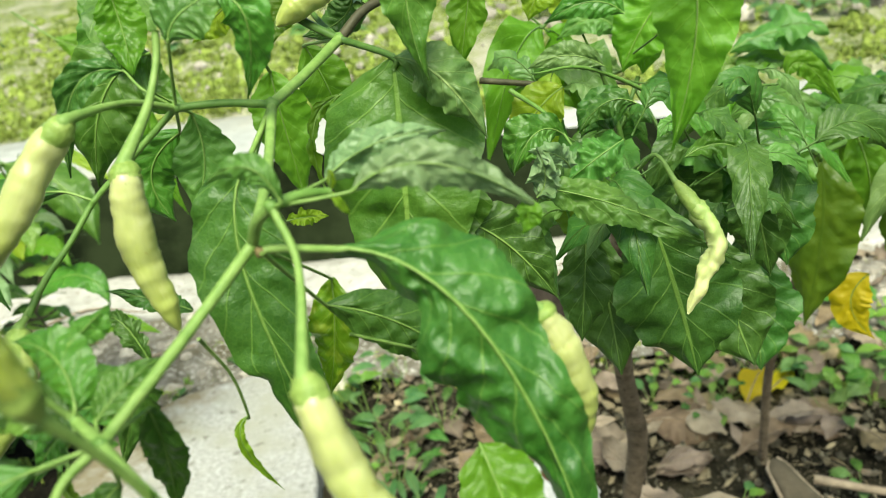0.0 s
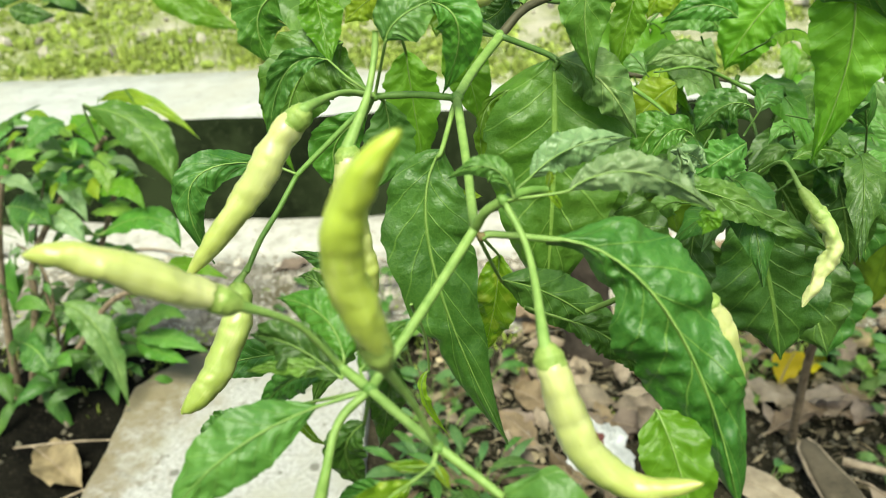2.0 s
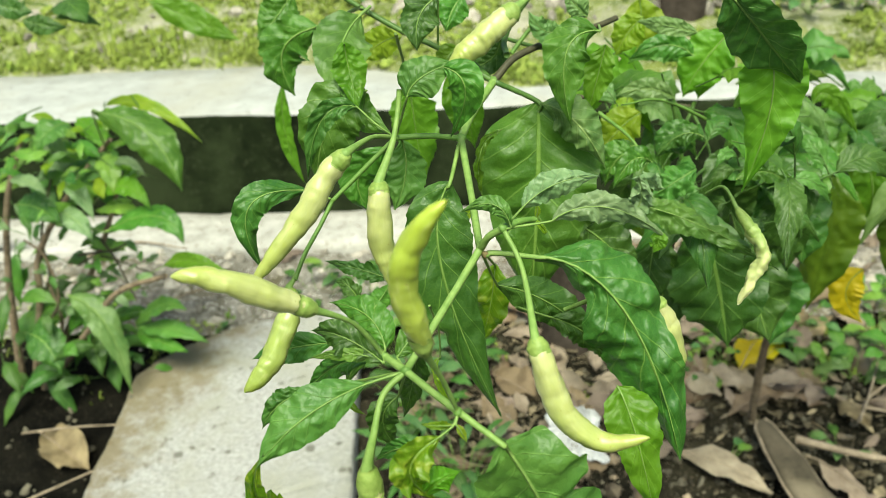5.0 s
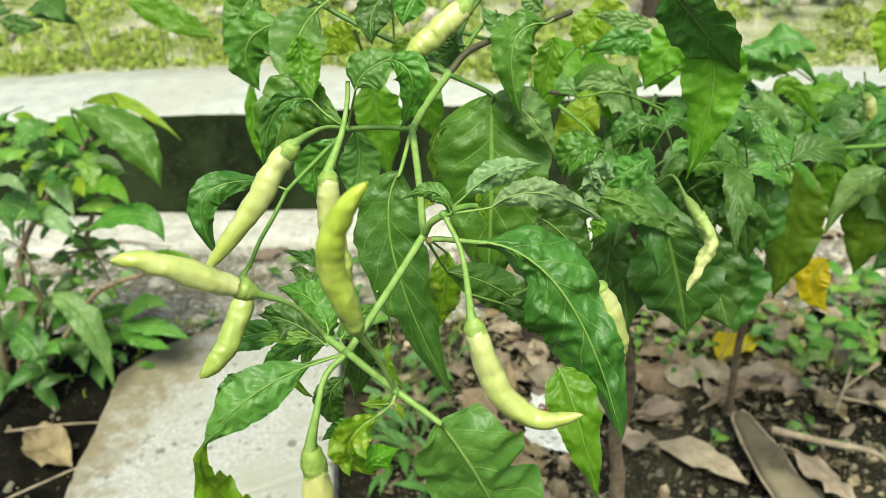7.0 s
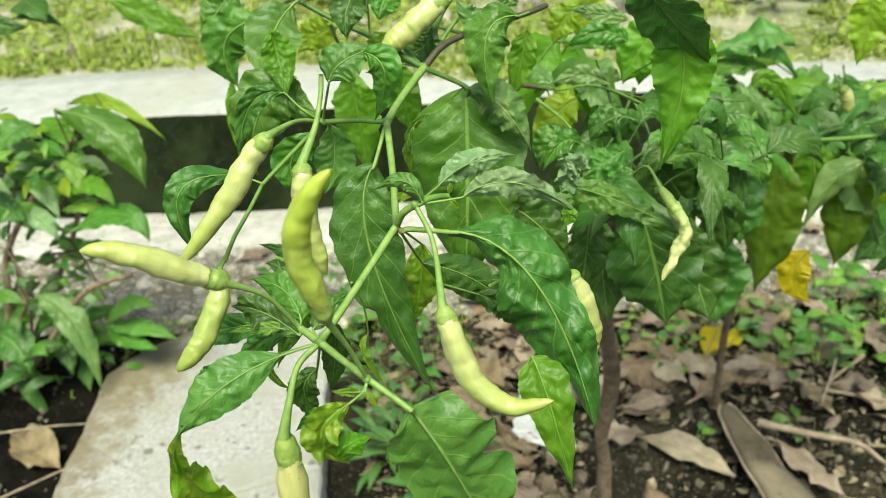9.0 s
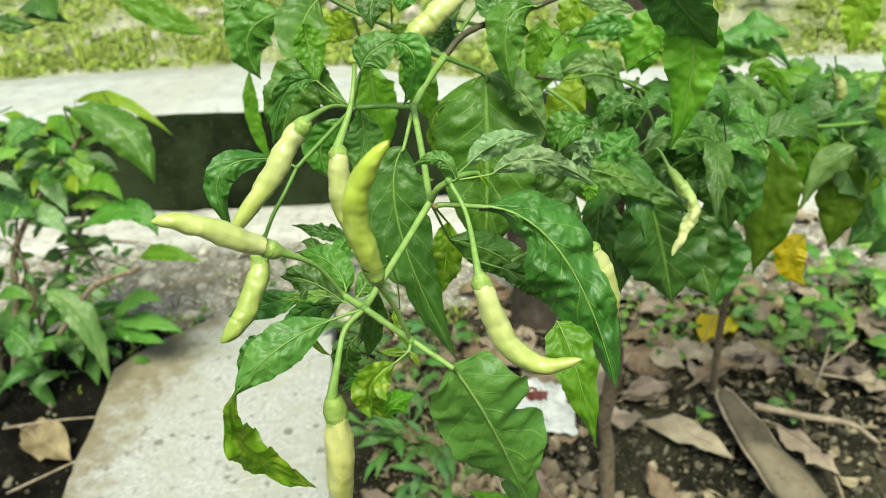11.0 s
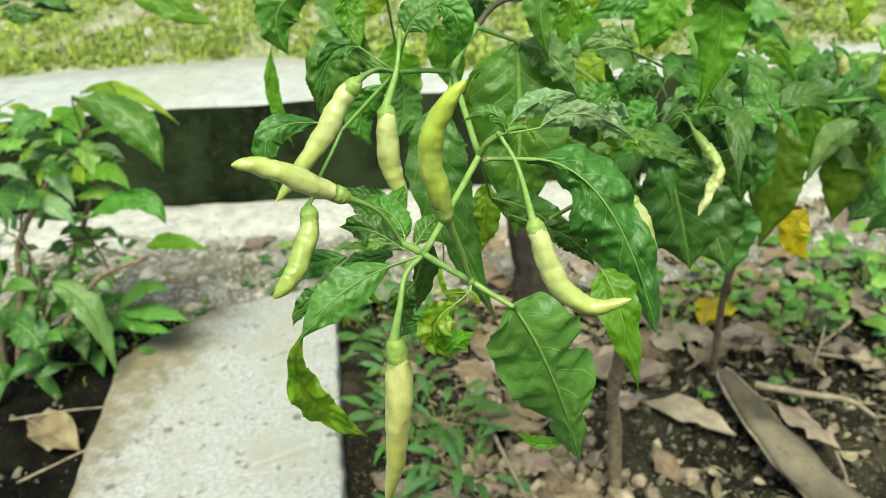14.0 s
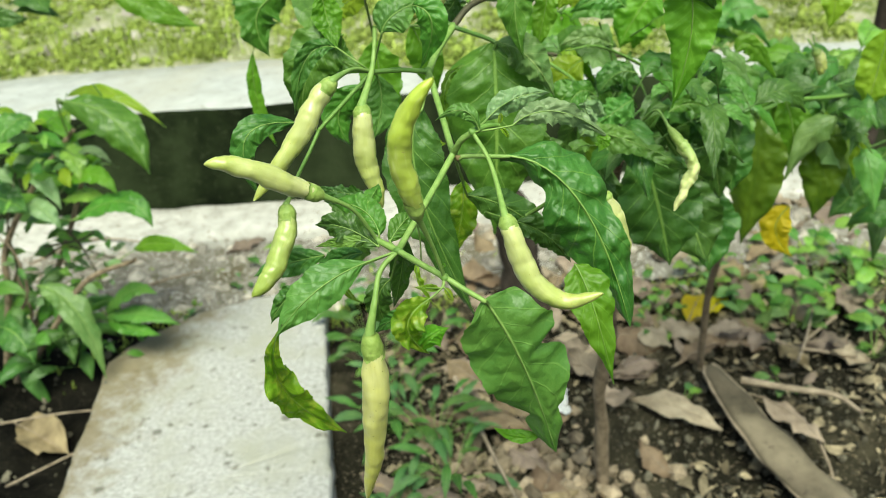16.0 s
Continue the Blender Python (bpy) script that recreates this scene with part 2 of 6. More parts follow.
# shade round the foot of the shrub, darkened into the soil colour, uneven rim
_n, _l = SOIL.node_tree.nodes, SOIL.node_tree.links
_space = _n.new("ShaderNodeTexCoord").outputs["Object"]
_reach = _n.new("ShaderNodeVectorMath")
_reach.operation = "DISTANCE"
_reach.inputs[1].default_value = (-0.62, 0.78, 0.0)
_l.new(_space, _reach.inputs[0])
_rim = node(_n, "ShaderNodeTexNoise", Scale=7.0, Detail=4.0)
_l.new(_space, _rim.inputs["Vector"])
_shade = ramp(_n, _l, maths(_n, _l, "MULTIPLY_ADD", _rim.outputs[0], 0.35, maths(_n, _l, "SUBTRACT", _reach.outputs["Value"], 0.15)), (0.36, (0.25, 0.26, 0.28)), (0.66, (1, 1, 1)))
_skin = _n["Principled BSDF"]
_l.new(blend(_n, _l, 1.0, _skin.inputs["Base Color"].links[0].from_socket, _shade, "MULTIPLY"), _skin.inputs["Base Color"])
PEBBLE = rough_material("pebble", (0.028, 0.026, 0.018), (0.185, 0.165, 0.120), 45, 0.85, 0.001, per_piece=1.4, gloss=0.1)
RUBBLE = rough_material("rubble", (0.17, 0.15, 0.12), (0.41, 0.375, 0.325), 60, 0.9, 0.002, per_piece=0.9)
KERB_WHITE = rough_material("whitewashed_concrete", (0.29, 0.295, 0.275), (0.42, 0.425, 0.41), 25, 0.8, 0.002, (0.22, 0.22, 0.19), 90, 0.62, (0.34, 0.33, 0.28), 4)
# kerb front: green-black algae, with the face's shade darkened into the colour
KERB_FACE = rough_material("algae_and_shade_concrete", (0.003, 0.005, 0.002), (0.012, 0.018, 0.007), 22, 0.9, 0.003, (0.024, 0.031, 0.015), 120, 0.58, (0.022, 0.031, 0.013), 9, gloss=0.06)
FOOTING = rough_material("pale_footing", (0.29, 0.28, 0.25), (0.50, 0.485, 0.455), 35, 0.9, 0.004, (0.17, 0.14, 0.10), 120, 0.6)
EARTH = rough_material("pale_gritty_earth", (0.085, 0.075, 0.055), (0.27, 0.25, 0.215), 60, 0.95, 0.006, (0.48, 0.46, 0.43), 170, 0.56, (0.10, 0.085, 0.05), 17)
MOSS = rough_material("mossy_earth", (0.050, 0.075, 0.016), (0.20, 0.235, 0.050), 34, 0.95, 0.008, (0.40, 0.39, 0.30), 150, 0.56, (0.33, 0.31, 0.235), 9)
MOSS_TUFT = rough_material("moss_cushion", (0.085, 0.135, 0.020), (0.29, 0.34, 0.080), 160, 0.9, 0.004, per_piece=0.8, gloss=0.15)
GRASS = rough_material("short_grass", (0.10, 0.17, 0.018), (0.33, 0.39, 0.075), 9, 0.6, 0.0005, per_piece=1.0)
MULCH = rough_material("dry_scraps", (0.058, 0.046, 0.029), (0.29, 0.24, 0.155), 60, 0.85, 0.001, per_piece=1.3, gloss=0.1)
WEED = leaf_material("weed_leaf", (0.050, 0.140, 0.042), (0.140, 0.285, 0.085), (0.20, 0.38, 0.12), 0.5, 0.35)
TWIG = rough_material("dry_twig", (0.15, 0.115, 0.08), (0.36, 0.29, 0.21), 90, 0.85, 0.001)
SHEATH = rough_material("dry_sheath", (0.046, 0.038, 0.024), (0.118, 0.095, 0.063), 38, 0.7, 0.002, (0.05, 0.037, 0.025), 120, 0.64, (0.17, 0.14, 0.095), 12)
PRINT = rough_material("dark_red_print", (0.07, 0.018, 0.016), (0.16, 0.05, 0.04), 120, 0.35, 0.001)
PLASTIC = rough_material("crumpled_wrapper", (0.38, 0.385, 0.38), (0.62, 0.625, 0.62), 60, 0.3, 0.002)


# ---- makers ----
def part(name, bm, mats, parent, label=""):
    me = bpy.data.meshes.new(name)
    bm.normal_update()
    bm.to_mesh(me)
    bm.free()
    for p in me.polygons:
        p.use_smooth = True
    for m in mats if isinstance(mats, (list, tuple)) else [mats]:
        me.materials.append(m)
    ob = new(name, me)
    if parent:
        ob.parent = parent
        ob.matrix_parent_inverse = parent.matrix_basis.inverted()
    return tagged(ob, label)


def thing(name, at, label, category, group="", kind=""):
    ob = new(name)
    ob.empty_display_size = 0.02
    ob.matrix_basis = Matrix.Translation(at)
    return tagged(ob, label, category, group, kind)


def curve3(a, m, b, s):
    """The point at s on the curve from a to b that passes m half way."""
    a, m, b = Vector(a), Vector(m), Vector(b)
    c = 2 * m - (a + b) / 2
    return a * (1 - s) ** 2 + c * 2 * s * (1 - s) + b * s * s


def spline(points, per=6):
    """A smooth run of points through the given ones."""
    p = [Vector(q) for q in points]
    p = [2 * p[0] - p[1], *p, 2 * p[-1] - p[-2]]
    out = []
    for i in range(1, len(p) - 2):
        for k in range(per):
            t = k / per
            a, b, c, d = p[i - 1 : i + 3]
            out.append(0.5 * (2 * b + (c - a) * t + (2 * a - 5 * b + 4 * c - d) * t * t + (3 * b - a - 3 * c + d) * t ** 3))
    out.append(p[-2])
    return out


def tube(bm, line, radius, sides=8, slot=0, uv=False, lumps=0.0, seed=0.0):
    """A round skin along a line; radius is a function of 0..1."""
    n, rings = len(line) - 1, []
    layer = bm.loops.layers.uv.verify()
    up = Vector((0.31, 0.22, 0.92))
    for i, p in enumerate(line):
        t = (line[min(i + 1, n)] - line[max(i - 1, 0)]).normalized()
        u = t.cross(up)
        u = (u if u.length > 0.05 else t.cross(Vector((1, 0, 0)))).normalized()
        up = u.cross(t).normalized()
        r = radius(i / n)
        ring = []
        for k in range(sides):
            a = 2 * math.pi * k / sides
            q = r
            if lumps:
                q *= 1 + lumps * (noise.noise(Vector((i / n * 7 + seed, math.cos(a) * 0.8, math.sin(a) * 0.8 + seed))) + 0.45 * noise.noise(Vector((i / n * 19 + seed, math.cos(a) * 1.3, math.sin(a) * 1.3))))
            ring.append(bm.verts.new(p + (u * math.cos(a) + up * math.sin(a)) * q))
        rings.append(ring)
    for i in range(n):
        for k in range(sides):
            j = (k + 1) % sides
            f = bm.faces.new((rings[i][k], rings[i + 1][k], rings[i + 1][j], rings[i][j]))
            f.material_index, f.smooth = slot, True
            for loop, (s, v) in zip(f.loops, ((i, k), (i + 1, k), (i + 1, k + 1), (i, k + 1))):
                loop[layer].uv = (s / n, v / sides)
    for ring, flip in ((rings[0], False), (rings[-1], True)):
        f = bm.faces.new(ring if flip else ring[::-1])
        f.material_index = slot
    return bm


def blade(bm, a, m, b, w, face, fold=12.0, wave=0.06, droop=0.10, ragged=0.08, bites=(), broad=0.42, seed=0, n=64, k=10, slot=0, crumple=0.0017, twist=0.0, blunt=0.85, quilt=0.018):
    """A leaf blade from base a over m to tip b, w wide, its upper side towards face: folded along the midrib, puffed up between its side veins, with a wavy, uneven, nibbled margin."""
    rnd = random.Random(seed)
    layer = bm.loops.layers.uv.verify()
    ph, ph2 = rnd.uniform(0, 6.3), rnd.uniform(0, 6.3)
    face = Vector(face).normalized()
    rows = []
    power = math.log(0.5) / math.log(broad)
    turn = math.tan(radians(fold))
    for i in range(n + 1):
        s = i / n
        p = curve3(a, m, b, s)
        t = (curve3(a, m, b, min(1, s + 0.02)) - curve3(a, m, b, max(0, s - 0.02))).normalized()
        side = t.cross(face)
        side = (side if side.length > 0.02 else t.cross(Vector((0.3, -0.8, 0.5)))).normalized()
        up = side.cross(t).normalized()
        if twist:
            q = Matrix.Rotation(radians(twist) * (s - 0.3), 3, t)
            side, up = q @ side, q @ up
        h = 0.5 * w * max(0.0, math.sin(math.pi * s ** power)) ** (blunt if s > broad else max(blunt, 1.0))
        if s > 0.72:
            h *= 1 - 0.35 * ((s - 0.72) / 0.28) ** 1.5
        if i in (0, n):
            h = 0.02 * w
        full = min(1, 3 * h / w)
        reach = []
        for sgn in (-1, 1):
            hh = h * (1 + ragged * 2.0 * noise.noise(Vector((s * 8 + seed * 1.7, sgn * 3.1, seed * 0.37))) - ragged * 1.6 * abs(noise.noise(Vector((s * 21 + seed, sgn * 5.3, 2)))) + ragged * 0.4 * noise.noise(Vector((s * 47 + seed, sgn * 2.3, 6))))
            for bs, bside, deep, wide in bites:
                if bside == sgn:
                    hh *= 1 - deep * math.exp(-((s - bs) / wide) ** 2)
            reach.append(hh)
        row = []
        for j in range(-k, k + 1):
            v = j / k
            sgn = 1 if v > 0 else -1
            hh = reach[sgn > 0]
            ripple = wave * w * abs(v) ** 1.7 * (math.sin(s * 13 + ph + sgn * 1.3) + 0.6 * math.sin(s * 27 + ph2 - sgn) + 0.3 * math.sin(s * 51 + ph - ph2 * sgn))
            buckle = 0.03 * w * noise.noise(Vector((s * 5 + seed, v * 2.2, seed * 0.11))) + 0.018 * w * noise.noise(Vector((s * 14 + seed, v * 5.0, seed * 0.7)))
            spot = (p + side * hh * v) * 85 + Vector((seed, 0, 0))
            buckle += crumple * full * (0.8 * noise.noise(spot) + 0.9 * (0.28 - abs(noise.noise(spot * 1.7))) + 0.5 * (0.25 - abs(noise.noise(spot * 3.9))))
            run = s * 7.5 - 1.7 * abs(v) ** 0.8 + 0.2 * sgn
            buckle += quilt * w * full * abs(math.sin(math.pi * run)) ** 0.7 * (1 - 0.6 * abs(v))
            buckle *= min(1, 4.5 * abs(v))
            row.append(bm.verts.new(p + side * hh * v + up * (hh * abs(v) * turn - droop * w * v * v + ripple * full + buckle)))
        rows.append(row)
    for i in range(n):
        for j in range(2 * k):
            f = bm.faces.new((rows[i][j], rows[i][j + 1], rows[i + 1][j + 1], rows[i + 1][j]))
            f.material_index, f.smooth = slot, True
            for loop, (x, y) in zip(f.loops, ((i, j), (i, j + 1), (i + 1, j + 1), (i + 1, j))):
                loop[layer].uv = (x / n, (y - k) / k)


COUNT = [0]


def leaf(plant, a, m, b, w, face, mat, stalk=None, label="", rib=True, name="leaf", stalk_mat=None, **shape):
    """One leaf of a plant, its blade with a raised midrib, and a stalk from where it springs."""
    COUNT[0] += 1
    shape.setdefault("seed", COUNT[0])
    bm = bmesh.new()
    blade(bm, a, m, b, w, face, **shape)
    ob = part(name, bm, mat, plant, label)
    thick = max(0.00028, min(0.00080, w * 0.021))
    if rib or stalk:
        bm = bmesh.new()
        if rib:
            off = Vector(face).normalized() * thick * 0.45
            tube(bm, [curve3(a, m, b, i / 14) + off for i in range(14)], lambda s: thick * 0.8 * (1 - 0.85 * s), 5)
        if stalk:
            run = [Vector(stalk[0]), *[Vector(q) for q in stalk[1:]], Vector(a), curve3(a, m, b, 0.06)]
            tube(bm, spline(run, 5), lambda s: thick * (1.6 - 0.6 * s), 6)
        part("leaf_stalk" if stalk else "midrib", bm, stalk_mat or STALK_PALE, ob)
    return ob


def pepper(plant, line, ped, r, mat, label="", cap=0.15, seed=0, lumps=0.19):
    """A pepper hanging on its stalk: a lumpy tapered fruit along line, a ribbed cup at its top and the stalk that flares into it."""
    run = spline(line, 16)
    n = len(run) - 1
    start = max(1, int(n * cap * 0.7))

    rnd = random.Random(seed * 7 + 1)
    waists = [(0.09 + 0.105 * i + rnd.uniform(-0.03, 0.03), rnd.uniform(0.015, 0.065), rnd.uniform(0.012, 0.026)) for i in range(8)]

    def swell(s):
        neck = 0.70 + 0.30 * min(1, s / 0.28) ** 0.8
        ripple = 1 - sum(deep * math.exp(-abs((s - at) / wide) ** 1.4) for at, deep, wide in waists)
        return r * neck * ripple * (1 - 0.26 * s ** 1.3) * max(0.02, 1 - s ** 4.5) ** 0.62

    bm = bmesh.new()
    tube(bm, run[start:], swell, 20, 0, True, lumps, seed)
    fruit = part("pepper", bm, mat, plant, label)
    bm = bmesh.new()
    cup = run[: int(n * cap) + 2]
    tube(bm, cup, lambda s: r * (0.34 + 0.42 * min(1, s / 0.45) ** 0.6), 20, 0, False, 0.12, seed + 3)
    verts = list(bm.verts)[-20:]
    way = (cup[-1] - cup[-2]).normalized()
    for i, v in enumerate(verts):
        v.co += way * r * (0.10 if i % 4 == 0 else -0.04)
    part("calyx", bm, CALYX, fruit, "ribbed green calyx")
    bm = bmesh.new()
    tube(bm, spline([*ped, line[0], run[3]], 6), lambda s: r * (0.18 + 0.02 * math.sin(9 * s) * (1 - s) + (0.36 * max(0, (s - 0.30) / 0.70) ** 1.4)), 8)
    part("pedicel", bm, STALK_PALE, fruit)
    return fruit


def branch(plant, points, r0, r1, mat, name="branch", label="", lumps=0.10):
    bm = bmesh.new()
    tube(bm, spline(points, 7), lambda s: r0 + (r1 - r0) * s, 9, 0, False, lumps, len(points) + points[0][0] * 50)
    return part(name, bm, mat, plant, label)


def knot(plant, at, r, mat, name="node"):
    bm = bmesh.new()
    bmesh.ops.create_icosphere(bm, subdivisions=2, radius=r)
    for v in bm.verts:
        v.co = Vector(at) + v.co * (1 + 0.35 * noise.noise(v.co * 900 + Vector(at) * 40))
    return part(name, bm, mat, plant)



# ---- ground, kerb and slab ----
def steps(fine_from, fine_to, step, far):
    """Grid lines: close together in the middle, ever wider towards the horizon."""
    mid = list(np.arange(fine_from, fine_to, step))
    low, high, d = [fine_from - step], [fine_to], step
    while high[-1] < far:
        d *= 1.5
        high.append(high[-1] + d)
        low.append(low[-1] - d)
    return low[::-1] + mid + high


def sheet(name, xs, ys, height, mat):
    bm = bmesh.new()
    grid = [[bm.verts.new((x, y, height(x, y))) for x in xs] for y in ys]
    for a, b in zip(grid, grid[1:]):
        for i in range(len(xs) - 1):
            bm.faces.new((a[i], a[i + 1], b[i + 1], b[i]))
    return part(name, bm, mat, None)


def soil_height(x, y):
    near = 0.012 * noise.noise(Vector((x * 7, y * 7, 0))) + 0.006 * noise.noise(Vector((x * 31, y * 31, 4)))
    rise = 0.175 * min(1, max(0, (y - 1.44) / 0.10))
    fade = 1 if abs(x) < 3 and -2 < y < 4 else 0
    return near * fade * (1 - 0.9 * min(1, rise * 6)) + rise - 0.004


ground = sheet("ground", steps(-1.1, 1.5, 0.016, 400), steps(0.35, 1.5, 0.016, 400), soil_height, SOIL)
tagged(ground, "dark crumbly garden soil with gravel, shade-darkened round the shrub's foot", "soil", kind="structure")


def lawn_edge(x):
    """Where the bank's moss has crept over the kerb."""
    s = min(1, max(0, (x + 0.28) / 0.5))
    return 1.655 - 0.20 * s * s * (3 - 2 * s) + 0.018 * noise.noise(Vector((x * 8, 0, 1))) + 0.008 * noise.noise(Vector((x * 30, 0, 5)))


def lawn_height(x, y):
    e = y - lawn_edge(x)
    up = 0.018 * min(1, max(0, e / 0.02)) + 0.035 * min(1.0, max(0, e) / 0.30) + 0.02 * max(0, min(6, e))
    lump = 0.016 * noise.noise(Vector((x * 6, y * 6, 9))) + 0.010 * abs(noise.noise(Vector((x * 19, y * 19, 2)))) + 0.006 * noise.noise(Vector((x * 47, y * 47, 6)))
    return 0.188 + up + (lump * min(1, max(0, e / 0.05)) if y < 8 and abs(x) < 6 else 0)


lawn = sheet("lawn", steps(-1.6, 2.0, 0.022, 400), [0.02 * i for i in range(90)] + [1.8 + 0.4 * 1.32 ** i for i in range(24)], lambda x, e: 0, MOSS)
for v in lawn.data.vertices:
    v.co.y += lawn_edge(v.co.x) if abs(v.co.x) < 6 else 1.5
    v.co.z = lawn_height(v.co.x, v.co.y)
tagged(lawn, "mossy earth bank with patches of bare soil", "lawn", kind="structure")


def worn_box(name, x0, x1, y0, y1, z0, z1, step, mat_of, mats, wear, parent=None, skew=0.0):
    """A long cast block with rounded, chipped edges; mat_of gives each face its surface."""
    bm = bmesh.new()
    nx = max(1, int((x1 - x0) / step))
    round_off = 0.010
    ring = [(y0, z0), (y0, z1 - round_off), (y0 + 0.35 * round_off, z1 - 0.3 * round_off), (y0 + round_off, z1),
            (y0 + 0.35 * (y1 - y0), z1), (y0 + 0.7 * (y1 - y0), z1), (y1 - round_off, z1), (y1, z1 - round_off), (y1, z0)]
    rings = []
    for i in range(nx + 1):
        x = x0 + (x1 - x0) * i / nx
        row = []
        for j, (y, z) in enumerate(ring):
            d = noise.noise(Vector((x * 9, j * 1.7, z * 9))) + 0.6 * noise.noise(Vector((x * 43, j * 3.1, 5)))
            row.append(bm.verts.new((x, y + skew * x + (wear * d if y == y0 or j in (2, 3) else 0), z + (wear * 0.7 * d if 1 <= j <= 7 else 0))))
        rings.append(row)
    for a, b in zip(rings, rings[1:]):
        for j in range(len(ring) - 1):
            f = bm.faces.new((a[j], b[j], b[j + 1], a[j + 1]))
            f.material_index = mat_of(j)
    bm.faces.new(rings[0])
    bm.faces.new(rings[-1][::-1])
    bmesh.ops.recalc_face_normals(bm, faces=bm.faces[:])
    return part(name, bm, mats, parent)


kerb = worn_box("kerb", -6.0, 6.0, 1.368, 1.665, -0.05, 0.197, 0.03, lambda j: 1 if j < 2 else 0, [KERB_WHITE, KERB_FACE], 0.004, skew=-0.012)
tagged(kerb, "whitewashed concrete kerb, its front face coloured dark with algae and shade", "kerb", kind="structure")
footing = worn_box("footing", -6.0, 6.0, 1.245, 1.374, -0.05, 0.026, 0.025, lambda j: 0, [FOOTING], 0.009, skew=-0.012)
tagged(footing, "rough pale concrete footing along the kerb", "kerb", kind="structure")


def paving_slab():
    """A broken concrete slab lying on the soil: straight sides, a rounded far corner, chipped rim."""
    corner = [(-0.262, 0.30), (0.012, 0.30), (-0.030, 0.690), (-0.064, 1.040)]
    arc = [curve3((-0.085, 1.044, 0), (-0.225, 1.003, 0), (-0.322, 0.905, 0), s / 10) for s in range(11)]
    outline = corner + [(p.x, p.y) for p in arc]
    dense = []
    for a, b in zip(outline, outline[1:] + outline[:1]):
        n = max(1, int(math.dist(a, b) / 0.012))
        dense += [(a[0] + (b[0] - a[0]) * i / n, a[1] + (b[1] - a[1]) * i / n) for i in range(n)]
    mid = Vector((-0.15, 0.68))
    bm = bmesh.new()
    rings = []
    for inset, z in ((0.0, -0.03), (0.0, 0.026), (0.0025, 0.0295), (0.007, 0.031), (0.05, 0.031), (0.11, 0.031)):
        ring = []
        for x, y in dense:
            v = Vector((x, y)) - mid
            chip = 0.004 * noise.noise(Vector((x * 40, y * 40, z * 20))) + 0.003 * noise.noise(Vector((x * 110, y * 110, 1)))
            v *= 1 - (inset + (chip if inset < 0.02 else 0)) / v.length
            ring.append(bm.verts.new((mid.x + v.x, mid.y + v.y, z + (0.0012 * noise.noise(Vector((x * 60, y * 60, 3))) if z > 0.02 else 0))))
        rings.append(ring)
    for a, b in zip(rings, rings[1:]):
        for i in range(len(a)):
            j = (i + 1) % len(a)
            bm.faces.new((a[i], a[j], b[j], b[i]))
    bm.faces.new(rings[-1])
    bmesh.ops.recalc_face_normals(bm, faces=bm.faces[:])
    ob = part("paving_slab", bm, SLAB, None)
    for p in ob.data.polygons:
        p.use_smooth = False
    return ob


SLAB = rough_material("slab_concrete", (0.23, 0.224, 0.21), (0.43, 0.424, 0.408), 190, 0.85, 0.0022, (0.11, 0.105, 0.08), 75, 0.635, (0.29, 0.285, 0.24), 14)
# a brown earthy stain along the far rounded corner of the slab
_n, _l = SLAB.node_tree.nodes, SLAB.node_tree.links
_skin = _n["Principled BSDF"]
_space = _n.new("ShaderNodeTexCoord").outputs["Object"]
_axis = _n.new("ShaderNodeSeparateXYZ")
_l.new(_space, _axis.inputs[0])
_blot = node(_n, "ShaderNodeTexNoise", Scale=22.0, Detail=9.0, Roughness=0.78)
_l.new(_space, _blot.inputs["Vector"])
_edge = maths(_n, _l, "MULTIPLY_ADD", _axis.outputs[0], -6.5, -1.40)
_edge = maths(_n, _l, "ADD", _edge, maths(_n, _l, "MULTIPLY_ADD", _axis.outputs[1], 1.3, -1.05))
_mask = ramp(_n, _l, maths(_n, _l, "MULTIPLY_ADD", _blot.outputs[0], 2.2, maths(_n, _l, "ADD", _edge, -0.78)), (0.35, (0, 0, 0)), (0.80, (1, 1, 1)))
_old = _skin.inputs["Base Color"].links[0].from_socket
_l.new(blend(_n, _l, maths(_n, _l, "MULTIPLY", _mask, 0.8), _old, (0.15, 0.115, 0.055)), _skin.inputs["Base Color"])
# small dark lichen spots and chips over the rest
_dot = node(_n, "ShaderNodeTexVoronoi", Scale=26.0)
_l.new(_space, _dot.inputs["Vector"])
_size = maths(_n, _l, "MULTIPLY_ADD", _blot.outputs[0], 0.5, maths(_n, _l, "MULTIPLY", _dot.outputs["Distance"], -1.0))
_spot = ramp(_n, _l, _size, (0.10, (0, 0, 0)), (0.16, (1, 1, 1)))
_old = _skin.inputs["Base Color"].links[0].from_socket
_l.new(blend(_n, _l, maths(_n, _l, "MULTIPLY", _spot, 0.8), _old, (0.10, 0.095, 0.075)), _skin.inputs["Base Color"])
slab = tagged(paving_slab(), "pale broken concrete paving slab, earth-stained at its rounded end", "slab", kind="structure")


bed = sheet("rubble_bed", [-3 + 0.025 * i for i in range(241)], [1.03 + 0.014 * i for i in range(16)],
            lambda x, y: soil_height(x, y) + 0.012 - 0.05 * max(0, 1.10 + 0.06 * noise.noise(Vector((x * 6, 0, 0))) - y) + 0.004 * noise.noise(Vector((x * 60, y * 60, 8))), EARTH)
tagged(bed, "pale gritty earth mixed with old mortar", "soil", kind="structure")


